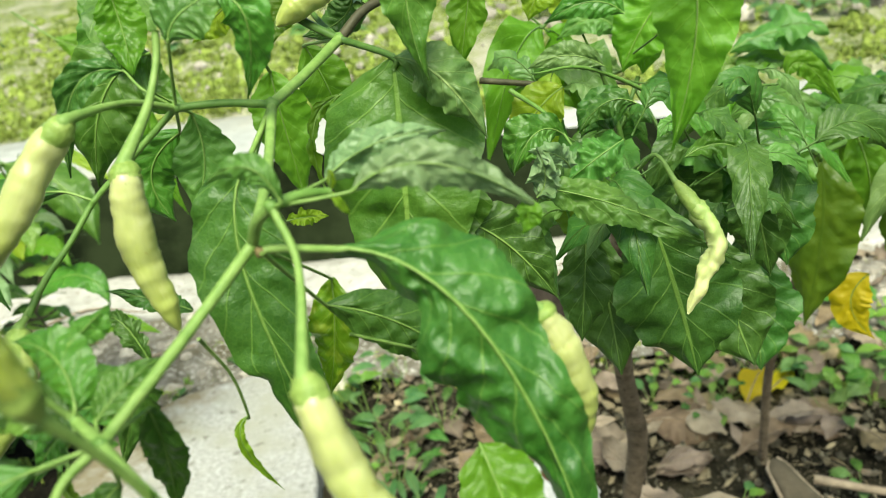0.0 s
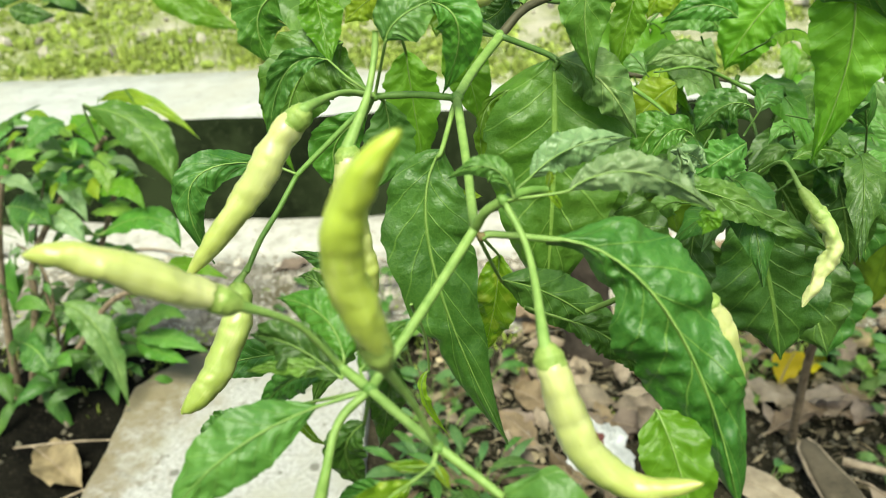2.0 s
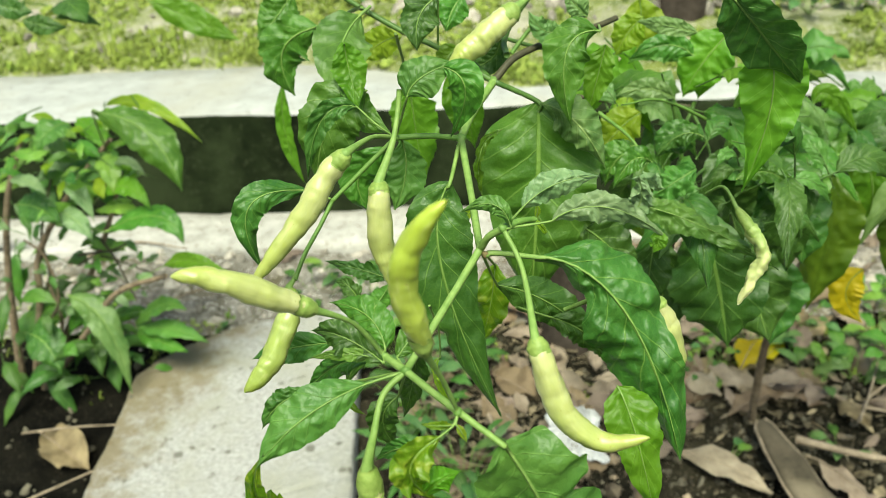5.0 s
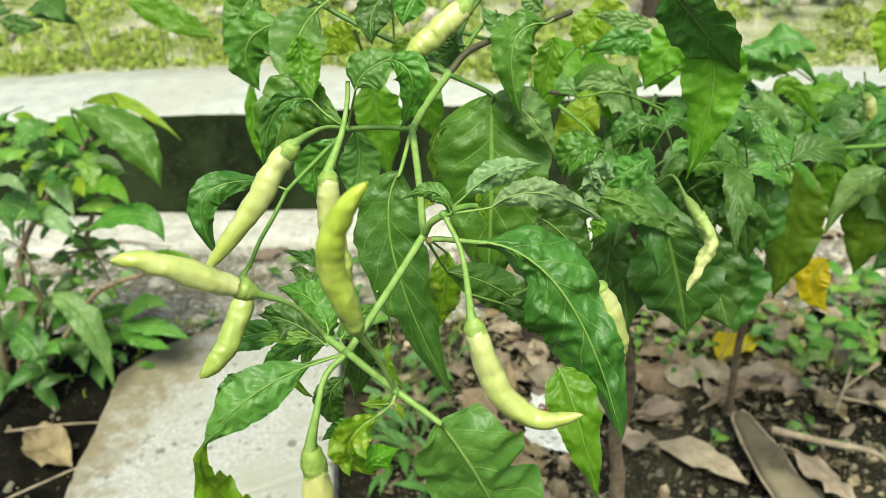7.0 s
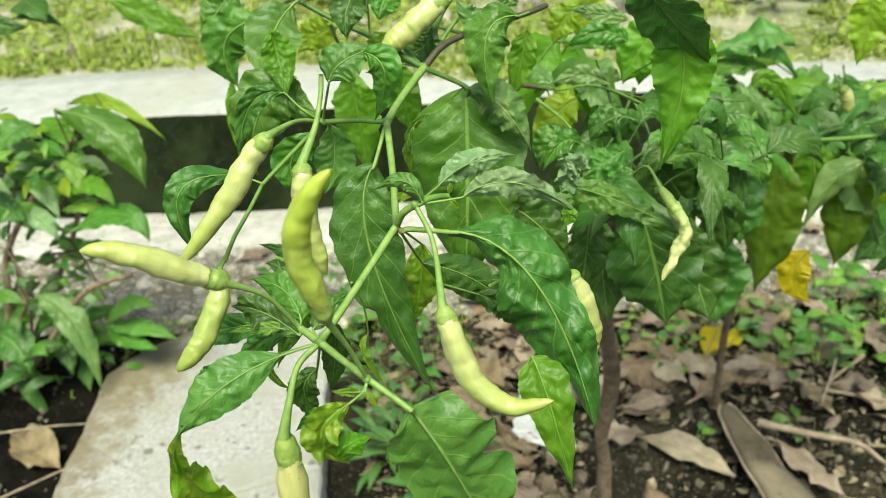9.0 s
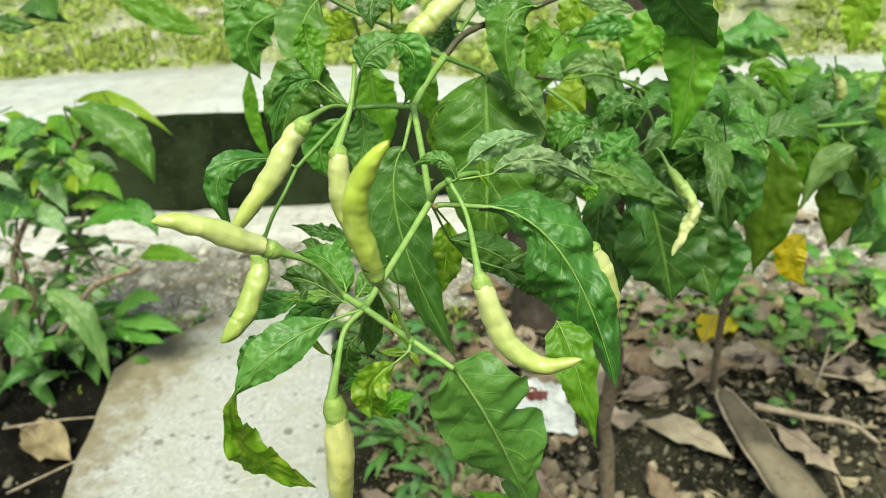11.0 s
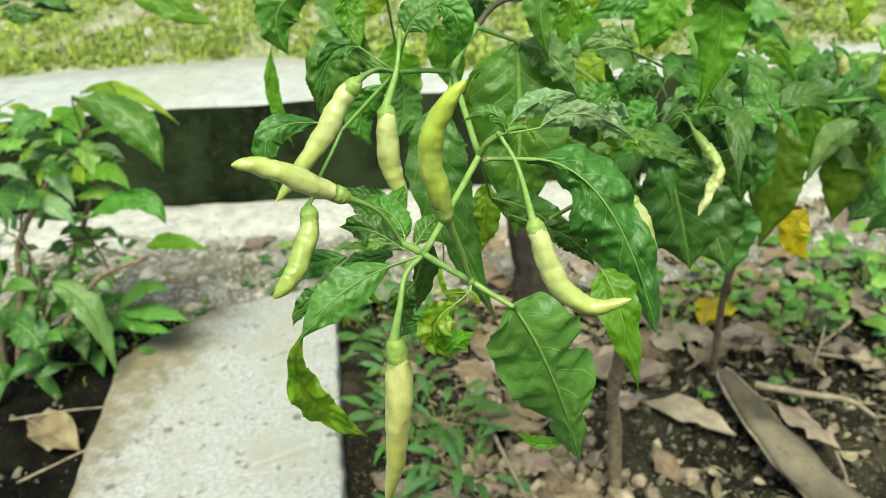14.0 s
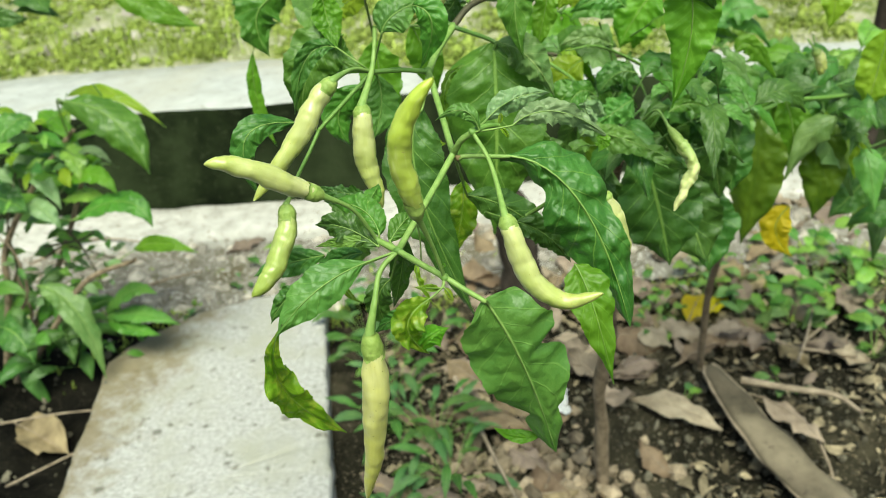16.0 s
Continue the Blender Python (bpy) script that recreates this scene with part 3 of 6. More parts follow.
# ---- gravel, rubble, grass ----
def stones(name, count, area, sizes, mat, seed, lift=0.35, rest=soil_height):
    """Loose stones scattered over an area, part sunk into what they lie on, joined."""
    rnd = random.Random(seed)
    bm0 = bmesh.new()
    bmesh.ops.create_icosphere(bm0, subdivisions=1, radius=1)
    unit = [v.co.copy() for v in bm0.verts]
    tris = [[v.index for v in f.verts] for f in bm0.faces]
    bm0.free()
    verts, faces = [], []
    for i in range(count):
        x, y = area(rnd)
        r = sizes[0] + (sizes[1] - sizes[0]) * rnd.random() ** 2.5
        m = Matrix.LocRotScale((x, y, rest(x, y) + r * lift), Euler([rnd.uniform(0, 6) for _ in range(3)]), (r * rnd.uniform(0.7, 1.3), r * rnd.uniform(0.6, 1.1), r * rnd.uniform(0.45, 0.8)))
        o = len(verts)
        k = rnd.uniform(0, 90)
        verts += [m @ (v * (1 + 0.35 * noise.noise(v * 1.6 + Vector((k, 0, 0))))) for v in unit]
        faces += [[o + a for a in t] for t in tris]
    me = bpy.data.meshes.new(name)
    me.from_pydata([tuple(v) for v in verts], [], faces)
    me.materials.append(mat)
    return new(name, me)


def beside_slab(x, y):
    return -0.335 < x < 0.0 and y < 1.05


def soil_spot(rnd):
    while True:
        x, y = rnd.uniform(-0.75, 1.05), rnd.uniform(0.42, 1.25)
        if not beside_slab(x, y) and (x > -0.1 or rnd.random() < 0.12):
            return x, y


gravel = tagged(stones("gravel", 7600, soil_spot, (0.0014, 0.0070), PEBBLE, 3), "grey gravel and crumbs of earth on dark soil", "gravel", kind="stuff")
CLOD = rough_material("dry_clod", (0.13, 0.10, 0.068), (0.33, 0.265, 0.185), 90, 0.95, 0.003, per_piece=0.9, gloss=0.1)
clods = tagged(stones("earth_clods", 420, lambda r: (0.17 + r.gauss(0, 0.055), 0.655 + r.gauss(0, 0.055)), (0.0025, 0.014), CLOD, 51), "pale crumbling clods of dry earth", "clods", kind="stuff")
rubble = tagged(stones("rubble", 3800, lambda r: (r.uniform(-1.3, 1.4), 1.17 + r.gauss(0, 0.055)), (0.002, 0.017), RUBBLE, 5), "pale broken mortar and stones along the footing", "rubble", kind="stuff")
bank_stones = tagged(stones("bank_stones", 1300, lambda r: (r.uniform(-1.1, 1.7) if r.random() < 0.4 else r.uniform(0.5, 1.7), 1.72 + 1.6 * r.random() ** 1.5), (0.005, 0.026), RUBBLE, 6, 0.3, lawn_height), "pale stones strewn on the mossy bank", "stones", kind="stuff")


def turf(name, count, area, tall, mat, seed, rest, slim=1.0):
    """Short tufts of thin bent blades, joined."""
    rnd = random.Random(seed)
    verts, faces = [], []
    for i in range(count):
        x, y = area(rnd)
        z = rest(x, y) - 0.002
        for b in range(rnd.randint(3, 6)):
            a = rnd.uniform(0, 6.28)
            h = tall * rnd.uniform(0.4, 1.25)
            lean = h * rnd.uniform(0.3, 1.1)
            w = h * rnd.uniform(0.07, 0.15) * slim
            d, e = Vector((math.cos(a), math.sin(a), 0)), Vector((-math.sin(a), math.cos(a), 0))
            p = Vector((x + rnd.gauss(0, 0.006), y + rnd.gauss(0, 0.006), z))
            q = p + d * lean * 0.4 + Vector((0, 0, h * 0.7))
            t = p + d * lean + Vector((0, 0, h * (0.95 - 0.3 * rnd.random())))
            o = len(verts)
            verts += [p - e * w, p + e * w, q + e * w * 0.8, q - e * w * 0.8, t]
            faces += [(o, o + 1, o + 2, o + 3), (o + 3, o + 2, o + 4)]
    me = bpy.data.meshes.new(name)
    me.from_pydata([tuple(v) for v in verts], [], faces)
    me.materials.append(mat)
    return new(name, me)


def bank_spot(rnd):
    while True:
        x = rnd.uniform(-1.3, 1.9)
        y = lawn_edge(x) + 0.015 + 2.2 * rnd.random() ** 1.6
        if noise.noise(Vector((x * 8, y * 5, 7))) + 0.5 * noise.noise(Vector((x * 21, y * 12, 3))) + (0.16 if x < 0.3 else -0.22) > rnd.uniform(-0.15, 0.15):
            return x, y


cushions = tagged(stones("moss", 9000, bank_spot, (0.003, 0.015), MOSS_TUFT, 41, 0.1, lawn_height), "soft yellow-green moss cushions on the bank", "moss", kind="stuff")
grass = tagged(turf("grass", 9000, bank_spot, 0.012, GRASS, 8, lawn_height, 1.6), "short yellow-green grass on the bank", "grass", kind="stuff")
wisps = tagged(turf("grass_wisps", 30, lambda r: (-0.45 + r.gauss(0, 0.16), 1.655 + r.uniform(0, 0.04)), 0.10, GRASS, 9, lawn_height, 0.11), "thin dry grass wisps leaning over the kerb", "grass", kind="stuff")
sprouts = tagged(turf("sprouts", 620, lambda r: (r.uniform(-0.6, 0.9), 1.08 + r.gauss(0, 0.06)), 0.016, GRASS, 12, soil_height), "tiny green sprouts between the rubble", "grass", kind="stuff")



def scraps(name, count, area, sizes, mat, seed):
    """Torn bits of dead leaf and stalk strewn over the soil, each a bent chip with thickness, joined."""
    rnd = random.Random(seed)
    verts, faces = [], []
    for i in range(count):
        x, y = area(rnd)
        l = sizes[0] + (sizes[1] - sizes[0]) * rnd.random() ** 2
        w = l * rnd.choice((0.07, 0.12, 0.3, 0.55, 0.8))
        m = Matrix.LocRotScale((x, y, soil_height(x, y) + 0.004 + rnd.uniform(0, 0.006)), Euler((rnd.gauss(0, 0.35), rnd.gauss(0, 0.35), rnd.uniform(0, 6.3))), None)
        o = len(verts)
        lift = l * rnd.uniform(-0.1, 0.3)
        bent = [rnd.uniform(0.35, 1.3) for _ in range(6)]
        for z in (0.0, -0.0008):
            for k, (u, v, h) in enumerate(((-1, 0, 0), (-0.3, -1, 0.5), (0.4, -0.8, 0.6), (1, 0.1, 0), (0.3, 0.9, 0.7), (-0.4, 0.7, 0.5))):
                verts.append(m @ Vector((u * l / 2 * bent[k] , v * w / 2 * bent[-k], h * lift + z)))
        faces += [tuple(range(o, o + 6)), tuple(range(o + 11, o + 5, -1))] + [(o + a, o + 6 + a, o + 6 + (a + 1) % 6, o + (a + 1) % 6) for a in range(6)]
    me = bpy.data.meshes.new(name)
    me.from_pydata([tuple(v) for v in verts], [], faces)
    me.materials.append(mat)
    return new(name, me)


def mulch_spot(rnd):
    while True:
        x, y = rnd.uniform(-0.02, 1.0), rnd.uniform(0.5, 1.28)
        if not beside_slab(x, y) and 0.6 * noise.noise(Vector((x * 6, y * 6, 5))) + 0.9 * (y - 0.66) + (0.35 if x < 0.2 else 0) > rnd.uniform(-0.3, 0.4):
            return x, y


mulch = tagged(scraps("leaf_scraps", 6500, mulch_spot, (0.003, 0.026), MULCH, 31), "brown scraps of dead leaves and stalks on the soil", "leaf litter", kind="stuff")

# ---- fallen leaves and twigs ----
litter = random.Random(21)


def fallen(x, y, long, wide, turn, mat, label, lift=0.006, curl=0.18, tip=0.0):
    a = radians(turn)
    d = Vector((math.cos(a), math.sin(a), 0))
    z = (soil_height(x, y) if not beside_slab(x, y) else 0.031) + lift
    c = Vector((x, y, z))
    COUNT[0] += 1
    bm = bmesh.new()
    blade(bm, c - d * long / 2 + Vector((0, 0, 0.002)), c + Vector((0, 0, long * curl * 0.5)), c + d * long / 2 + Vector((0, 0, 0.003 + tip)), wide,
          Vector((litter.uniform(-0.3, 0.3), litter.uniform(-0.4, 0.1), 1)), fold=litter.uniform(-25, 25), wave=0.10, droop=litter.uniform(-0.25, 0.3), ragged=0.07, broad=0.5, seed=COUNT[0], n=14, k=5, quilt=0.02)
    off = Vector((0, 0, 0.0006))
    tube(bm, [curve3(c - d * long / 2 + Vector((0, 0, 0.002)), c + Vector((0, 0, long * curl * 0.5)), c + d * long / 2 + Vector((0, 0, 0.003 + tip)), s / 8) + off for s in range(-1, 8)], lambda s: 0.0009 * (1 - 0.7 * s), 5, 1)
    ob = part("fallen_leaf", bm, [mat, TWIG], None)
    return tagged(ob, label, "dry leaf", "fallen leaves")


BROWN, GREY = "curled brown dead leaf lying on the soil", "grey-brown weathered dead leaf lying on the soil"


def twig(points, r, label="thin dry twig lying on the soil"):
    bm = bmesh.new()
    tube(bm, spline(points, 6), lambda s: r * (1 - 0.5 * s), 7, 0, False, 0.2, r * 900)
    return tagged(part("twig", bm, TWIG, None), label, "twig", "twigs")


# ---- what lies on the ground ----
fallen(0.417, 0.930, 0.072, 0.036, 58, YELLOW, "yellow fallen leaf lying among brown ones", 0.024, 0.28, 0.000)
fallen(0.455, 0.958, 0.052, 0.026, 43, YELLOW, "yellow fallen leaf lying among brown ones", 0.010, 0.18, 0.000)
fallen(0.326, 0.886, 0.070, 0.055, -20, DRY, BROWN, 0.012, 0.25, 0.000)
fallen(0.315, 0.826, 0.058, 0.031, 13, DRY_GREY, GREY, 0.006, 0.18, 0.000)
fallen(0.337, 0.745, 0.107, 0.030, -38, DRY_PALE, BROWN, 0.012, 0.22, 0.000)
fallen(0.448, 0.710, 0.088, 0.034, -67, DRY_PALE, GREY, 0.018, 0.22, 0.000)
fallen(0.446, 0.883, 0.068, 0.028, 7, DRY_PALE, BROWN, 0.010, 0.18, 0.000)
fallen(0.551, 0.941, 0.099, 0.043, -84, DRY_PALE, BROWN, 0.012, 0.18, 0.000)
fallen(0.361, 0.928, 0.058, 0.034, -59, DRY, BROWN, 0.006, 0.18, 0.000)
fallen(0.388, 0.983, 0.053, 0.031, -52, DRY, BROWN, 0.006, 0.18, 0.000)
fallen(0.135, 0.752, 0.100, 0.034, -23, DRY, BROWN, 0.014, 0.26, 0.000)
fallen(0.170, 0.698, 0.051, 0.036, -45, DRY_PALE, BROWN, 0.010, 0.18, 0.000)
fallen(0.137, 0.897, 0.066, 0.042, -46, DRY, BROWN, 0.010, 0.18, 0.000)
fallen(0.054, 0.861, 0.069, 0.020, -17, DRY_GREY, GREY, 0.006, 0.18, 0.000)
fallen(-0.374, 0.805, 0.101, 0.049, -37, DRY, "large flat brown dead leaf on the shade-darkened soil", 0.006, 0.10, 0.000)
fallen(0.329, 0.885, 0.071, 0.058, -32, DRY, BROWN, 0.012, 0.18, 0.000)
fallen(0.317, 0.832, 0.058, 0.037, 9, DRY_PALE, BROWN, 0.010, 0.18, 0.000)
fallen(0.435, 0.878, 0.060, 0.032, 1, DRY_PALE, BROWN, 0.010, 0.18, 0.000)
fallen(0.478, 0.907, 0.044, 0.033, -53, DRY, BROWN, 0.010, 0.18, 0.000)
fallen(0.244, 0.876, 0.052, 0.036, -3, DRY_GREY, GREY, 0.008, 0.18, 0.000)
fallen(0.436, 0.875, 0.056, 0.026, 0, DRY_PALE, BROWN, 0.018, 0.30, 0.006)
fallen(0.317, 0.823, 0.046, 0.022, 10, DRY_PALE, GREY, 0.016, 0.25, 0.006)
fallen(0.403, 0.850, 0.081, 0.032, 27, DRY, BROWN, 0.010, 0.18, 0.000)
fallen(0.232, 0.845, 0.061, 0.042, -19, DRY_GREY, GREY, 0.008, 0.18, 0.000)
fallen(0.190, 0.665, 0.060, 0.039, -59, DRY, BROWN, 0.010, 0.18, 0.000)
fallen(0.116, 0.772, 0.071, 0.031, -62, DRY_GREY, GREY, 0.008, 0.18, 0.000)
fallen(-0.207, 1.223, 0.068, 0.029, 34, DRY_GREY, GREY, 0.012, 0.18, 0.000)

for i in range(280):
    x, y = litter.uniform(0.10, 0.98), litter.uniform(0.66, 1.28)
    if 0.5 * noise.noise(Vector((x * 5, y * 5, 3))) + (y - 0.72) * 1.1 > litter.uniform(-0.25, 0.45):
        long = litter.uniform(0.018, 0.068)
        mat = litter.choice([DRY, DRY_PALE, DRY_PALE, DRY_GREY])
        fallen(x, y, long, long * litter.uniform(0.4, 0.7), litter.uniform(0, 360), mat, GREY if mat == DRY_GREY else BROWN, 0.010, litter.uniform(0.10, 0.50), litter.uniform(0, 0.020))

for i in range(60):
    x, y = litter.uniform(0.005, 0.24), litter.uniform(0.58, 1.02)
    long = litter.uniform(0.018, 0.06)
    mat = litter.choice([DRY, DRY, DRY_PALE, DRY_GREY])
    fallen(x, y, long, long * litter.uniform(0.35, 0.65), litter.uniform(0, 360), mat, GREY if mat == DRY_GREY else BROWN, 0.008, litter.uniform(0.05, 0.35), litter.uniform(0, 0.014))

twig([(0.4170, 0.7700, 0.0260), (0.4700, 0.7490, 0.0240), (0.5070, 0.7360, 0.0220), (0.5220, 0.7070, 0.0200)], 0.0045)
twig([(0.4849, 0.8657, 0.0120), (0.5043, 0.8416, 0.0120), (0.5305, 0.8299, 0.0120), (0.5687, 0.8129, 0.0120)], 0.0030)
twig([(0.4944, 0.8024, 0.0200), (0.5251, 0.8504, 0.0200), (0.5681, 0.9259, 0.0200)], 0.0020)
twig([(-0.3735, 0.7122, 0.0120), (-0.3298, 0.7469, 0.0120), (-0.2830, 0.7841, 0.0120)], 0.0016)
twig([(-0.4276, 0.8198, 0.0120), (-0.3660, 0.8292, 0.0120), (-0.2946, 0.8322, 0.0120)], 0.0015)
twig([(0.1039, 0.8261, 0.0200), (0.1189, 0.7605, 0.0200), (0.1345, 0.6951, 0.0200), (0.1523, 0.6259, 0.0200)], 0.0030)
twig([(0.5831, 0.8972, 0.0120), (0.5296, 0.8550, 0.0120), (0.4923, 0.8139, 0.0120)], 0.0020)
twig([(0.4679, 0.6978, 0.0120), (0.4594, 0.6404, 0.0120), (0.4451, 0.5972, 0.0120)], 0.0020)
twig([(-0.3623, 1.0357, 0.0300), (-0.3177, 1.0927, 0.0300), (-0.2520, 1.1206, 0.0300)], 0.0030)
twig([(-0.5317, 1.1880, 0.0300), (-0.4608, 1.2580, 0.0300), (-0.3610, 1.2321, 0.0300)], 0.0025)


def sheath(a, b, r):
    """A long dry half-rolled leaf sheath lying on the soil."""
    a, b = Vector(a), Vector(b)
    along = (b - a).normalized()
    side = along.cross(Vector((0, 0, 1))).normalized()
    bm = bmesh.new()
    layers = []
    for inner in (0, 1):
        rows = []
        for i in range(31):
            s = i / 30
            p = a + (b - a) * s + side * 0.020 * math.sin(3 * s) + Vector((0, 0, 0.004 * math.sin(5 * s)))
            w = r * (0.62 + 0.52 * min(1, s * 2.2)) * min(1, 0.45 + s * 14) - inner * 0.0022
            row = []
            for k in range(13):
                t = radians(-14 + 208 * k / 12)
                q = w * (1 + 0.30 * noise.noise(Vector((s * 6, k * 0.45, 1))))
                row.append(bm.verts.new(p + side * q * math.cos(t) + Vector((0, 0, 0.42 * q * math.sin(t)))))
            rows.append(row)
        layers.append(rows)
    for rows in layers:
        for u, v in zip(rows, rows[1:]):
            for k in range(12):
                bm.faces.new((u[k], u[k + 1], v[k + 1], v[k]))
    for k in (0, 12):
        for i in range(30):
            bm.faces.new((layers[0][i][k], layers[0][i + 1][k], layers[1][i + 1][k], layers[1][i][k]))
    bmesh.ops.recalc_face_normals(bm, faces=bm.faces[:])
    ob = part("leaf_sheath", bm, SHEATH, None)
    for t0 in (-14, 194):
        rim = []
        for i in range(31):
            s = i / 30
            p = a + (b - a) * s + side * 0.020 * math.sin(3 * s) + Vector((0, 0, 0.004 * math.sin(5 * s)))
            q = r * (0.62 + 0.52 * min(1, s * 2.2)) * min(1, 0.45 + s * 14) * (1 + 0.30 * noise.noise(Vector((s * 6, (0 if t0 < 0 else 12) * 0.45, 1))))
            rim.append(p + side * q * math.cos(radians(t0)) + Vector((0, 0, 0.42 * q * math.sin(radians(t0)) + 0.001)))
        lip = bmesh.new()
        tube(lip, rim, lambda s: 0.0022 * (1 - 0.3 * s), 7, 0, False, 0.3, t0)
        part("rolled_edge", lip, TWIG, ob, "pale rolled edge")
    return tagged(ob, "long half-rolled dry brown leaf sheath on the soil", "dry leaf")


sheath((0.3890, 0.7950, 0.0300), (0.4700, 0.5500, 0.0140), 0.0180)


def wrapper(at):
    """A crumpled scrap of pale film, half standing and folded over itself, with a dark red printed patch."""
    def place(u, v, lift=0.0):
        h = 0.012 * abs(noise.noise(Vector((u * 5, v * 5, 2)))) + 0.045 * max(0, v + 0.2) + 0.006 * noise.noise(Vector((u * 14, v * 14, 6)))
        shrink = 1 - 0.5 * max(0, v)
        return (at[0] + 0.062 * u * shrink + 0.008 * noise.noise(Vector((v * 6, 1, 0))), at[1] + 0.045 * v - 0.02 * u - lift, 0.008 + h)

    def film(name, us, vs, mat, parent, lift=0.0, label=""):
        bm = bmesh.new()
        rows = [[bm.verts.new(place(u, v, lift)) for v in vs] for u in us]
        for a, b in zip(rows, rows[1:]):
            for j in range(len(vs) - 1):
                bm.faces.new((a[j], b[j], b[j + 1], a[j + 1]))
        ob = part(name, bm, mat, parent, label)
        for p in ob.data.polygons:
            p.use_smooth = False
        thick = ob.modifiers.new("thickness", "SOLIDIFY")
        thick.thickness = 0.0006
        return ob

    ob = film("wrapper", [i / 14 - 0.5 for i in range(15)], [i / 12 - 0.5 for i in range(13)], PLASTIC, None)
    film("printed_patch", [i / 14 - 0.3 for i in range(7)], [0.18 + i / 24 for i in range(6)], PRINT, ob, 0.0012, "dark red printed patch")
    return tagged(ob, "crumpled white plastic wrapper with dark red print on the soil", "litter")


wrapper((0.1948, 0.7890, 0.0100))


def weed(at, count, tall, long, slim, mats, label, spread=1.0, seed=0, rest=soil_height):
    """A low herb: leaves on thin stalks that fan out from the root."""
    rnd = random.Random(seed)
    root = Vector((at[0], at[1], rest(at[0], at[1])))
    herb = thing("weed", root, label, "weed", "weeds")
    for i in range(count):
        a = rnd.uniform(0, 6.28)
        d = Vector((math.cos(a), math.sin(a), 0))
        h = tall * rnd.uniform(0.35, 1.1)
        top = root + d * spread * tall * rnd.uniform(0.2, 1.0) + Vector((0, 0, h))
        l = long * rnd.uniform(0.6, 1.25)
        tip = top + d * l * 0.85 + Vector((0, 0, l * rnd.uniform(-0.35, 0.35)))
        leaf(herb, top, (top + tip) / 2 + Vector((0, 0, l * 0.12)), tip, l * slim * rnd.uniform(0.8, 1.2), Vector((d.x * -0.4, d.y * -0.4 - 0.3, 1)), rnd.choice(mats),
             stalk=[root, (root + top) / 2 + d * 0.002], n=8, k=3, wave=0.05, quilt=0.0, seed=seed * 100 + i)
    return herb


FEATHER = "low green weed with narrow pointed leaves"
BROADLEAF = "small pale-green seedling with rounded leaves among dead leaves"

weed((0.075, 0.735), 24, 0.045, 0.044, 0.20, [WEED, DARK], FEATHER, 1.1, 1)
weed((0.092, 0.681), 18, 0.035, 0.042, 0.20, [WEED, DARK], FEATHER, 1.2, 2)
weed((0.032, 0.760), 15, 0.035, 0.042, 0.22, [WEED, DARK], FEATHER, 1.1, 3)
weed((0.033, 0.827), 16, 0.035, 0.038, 0.24, [WEED, DARK], FEATHER, 1.1, 4)
weed((-0.043, 1.012), 9, 0.050, 0.036, 0.34, [WEED, DARK, FRESH], FEATHER, 0.9, 80)
weed((-0.006, 0.965), 9, 0.050, 0.036, 0.34, [WEED, DARK], FEATHER, 0.9, 81)
weed((0.025, 0.921), 9, 0.050, 0.036, 0.34, [WEED, DARK], FEATHER, 0.9, 82)
weed((-0.088, 1.129), 7, 0.050, 0.036, 0.34, [WEED, DARK, FRESH], FEATHER, 0.9, 83)
weed((0.012, 0.885), 7, 0.050, 0.036, 0.34, [WEED, DARK], FEATHER, 0.9, 84)
weed((-0.053, 1.106), 7, 0.050, 0.036, 0.34, [WEED, DARK], FEATHER, 0.9, 85)
weed((0.031, 1.030), 7, 0.050, 0.036, 0.34, [WEED, DARK, FRESH], FEATHER, 0.9, 86)
weed((0.076, 0.939), 6, 0.050, 0.036, 0.34, [WEED, DARK], FEATHER, 0.9, 87)
weed((-0.138, 1.120), 6, 0.050, 0.036, 0.34, [WEED, DARK], FEATHER, 0.9, 88)
weed((0.030, 0.640), 16, 0.030, 0.034, 0.20, [WEED], FEATHER, 1.1, 5)
weed((0.361, 0.910), 12, 0.035, 0.020, 0.55, [WEED, FRESH, DARK], BROADLEAF, 1.0, 10)
weed((0.393, 0.945), 10, 0.030, 0.019, 0.55, [WEED, FRESH, DARK], BROADLEAF, 1.0, 11)
weed((0.434, 0.981), 10, 0.040, 0.019, 0.55, [WEED, FRESH, DARK], BROADLEAF, 1.0, 12)
weed((0.353, 0.994), 9, 0.030, 0.019, 0.55, [WEED, FRESH, DARK], BROADLEAF, 1.0, 13)
weed((0.484, 0.892), 9, 0.035, 0.035, 0.46, [FRESH, PALE, MID], BROADLEAF, 1.0, 14)
weed((0.534, 0.910), 10, 0.040, 0.038, 0.46, [FRESH, PALE, MID], BROADLEAF, 1.0, 15)
weed((0.586, 0.916), 12, 0.045, 0.039, 0.46, [FRESH, PALE, MID], BROADLEAF, 1.0, 16)
weed((0.645, 0.948), 14, 0.050, 0.027, 0.55, [WEED, FRESH, DARK], BROADLEAF, 1.0, 17)
weed((0.605, 0.838), 9, 0.040, 0.042, 0.46, [FRESH, PALE, MID], BROADLEAF, 1.0, 18)
weed((0.467, 0.780), 6, 0.018, 0.023, 0.46, [FRESH, PALE, MID], BROADLEAF, 1.0, 19)
weed((0.644, 0.992), 12, 0.050, 0.038, 0.46, [FRESH, PALE, MID], BROADLEAF, 1.0, 20)
weed((0.595, 0.985), 10, 0.050, 0.024, 0.55, [WEED, FRESH, DARK], BROADLEAF, 1.0, 21)
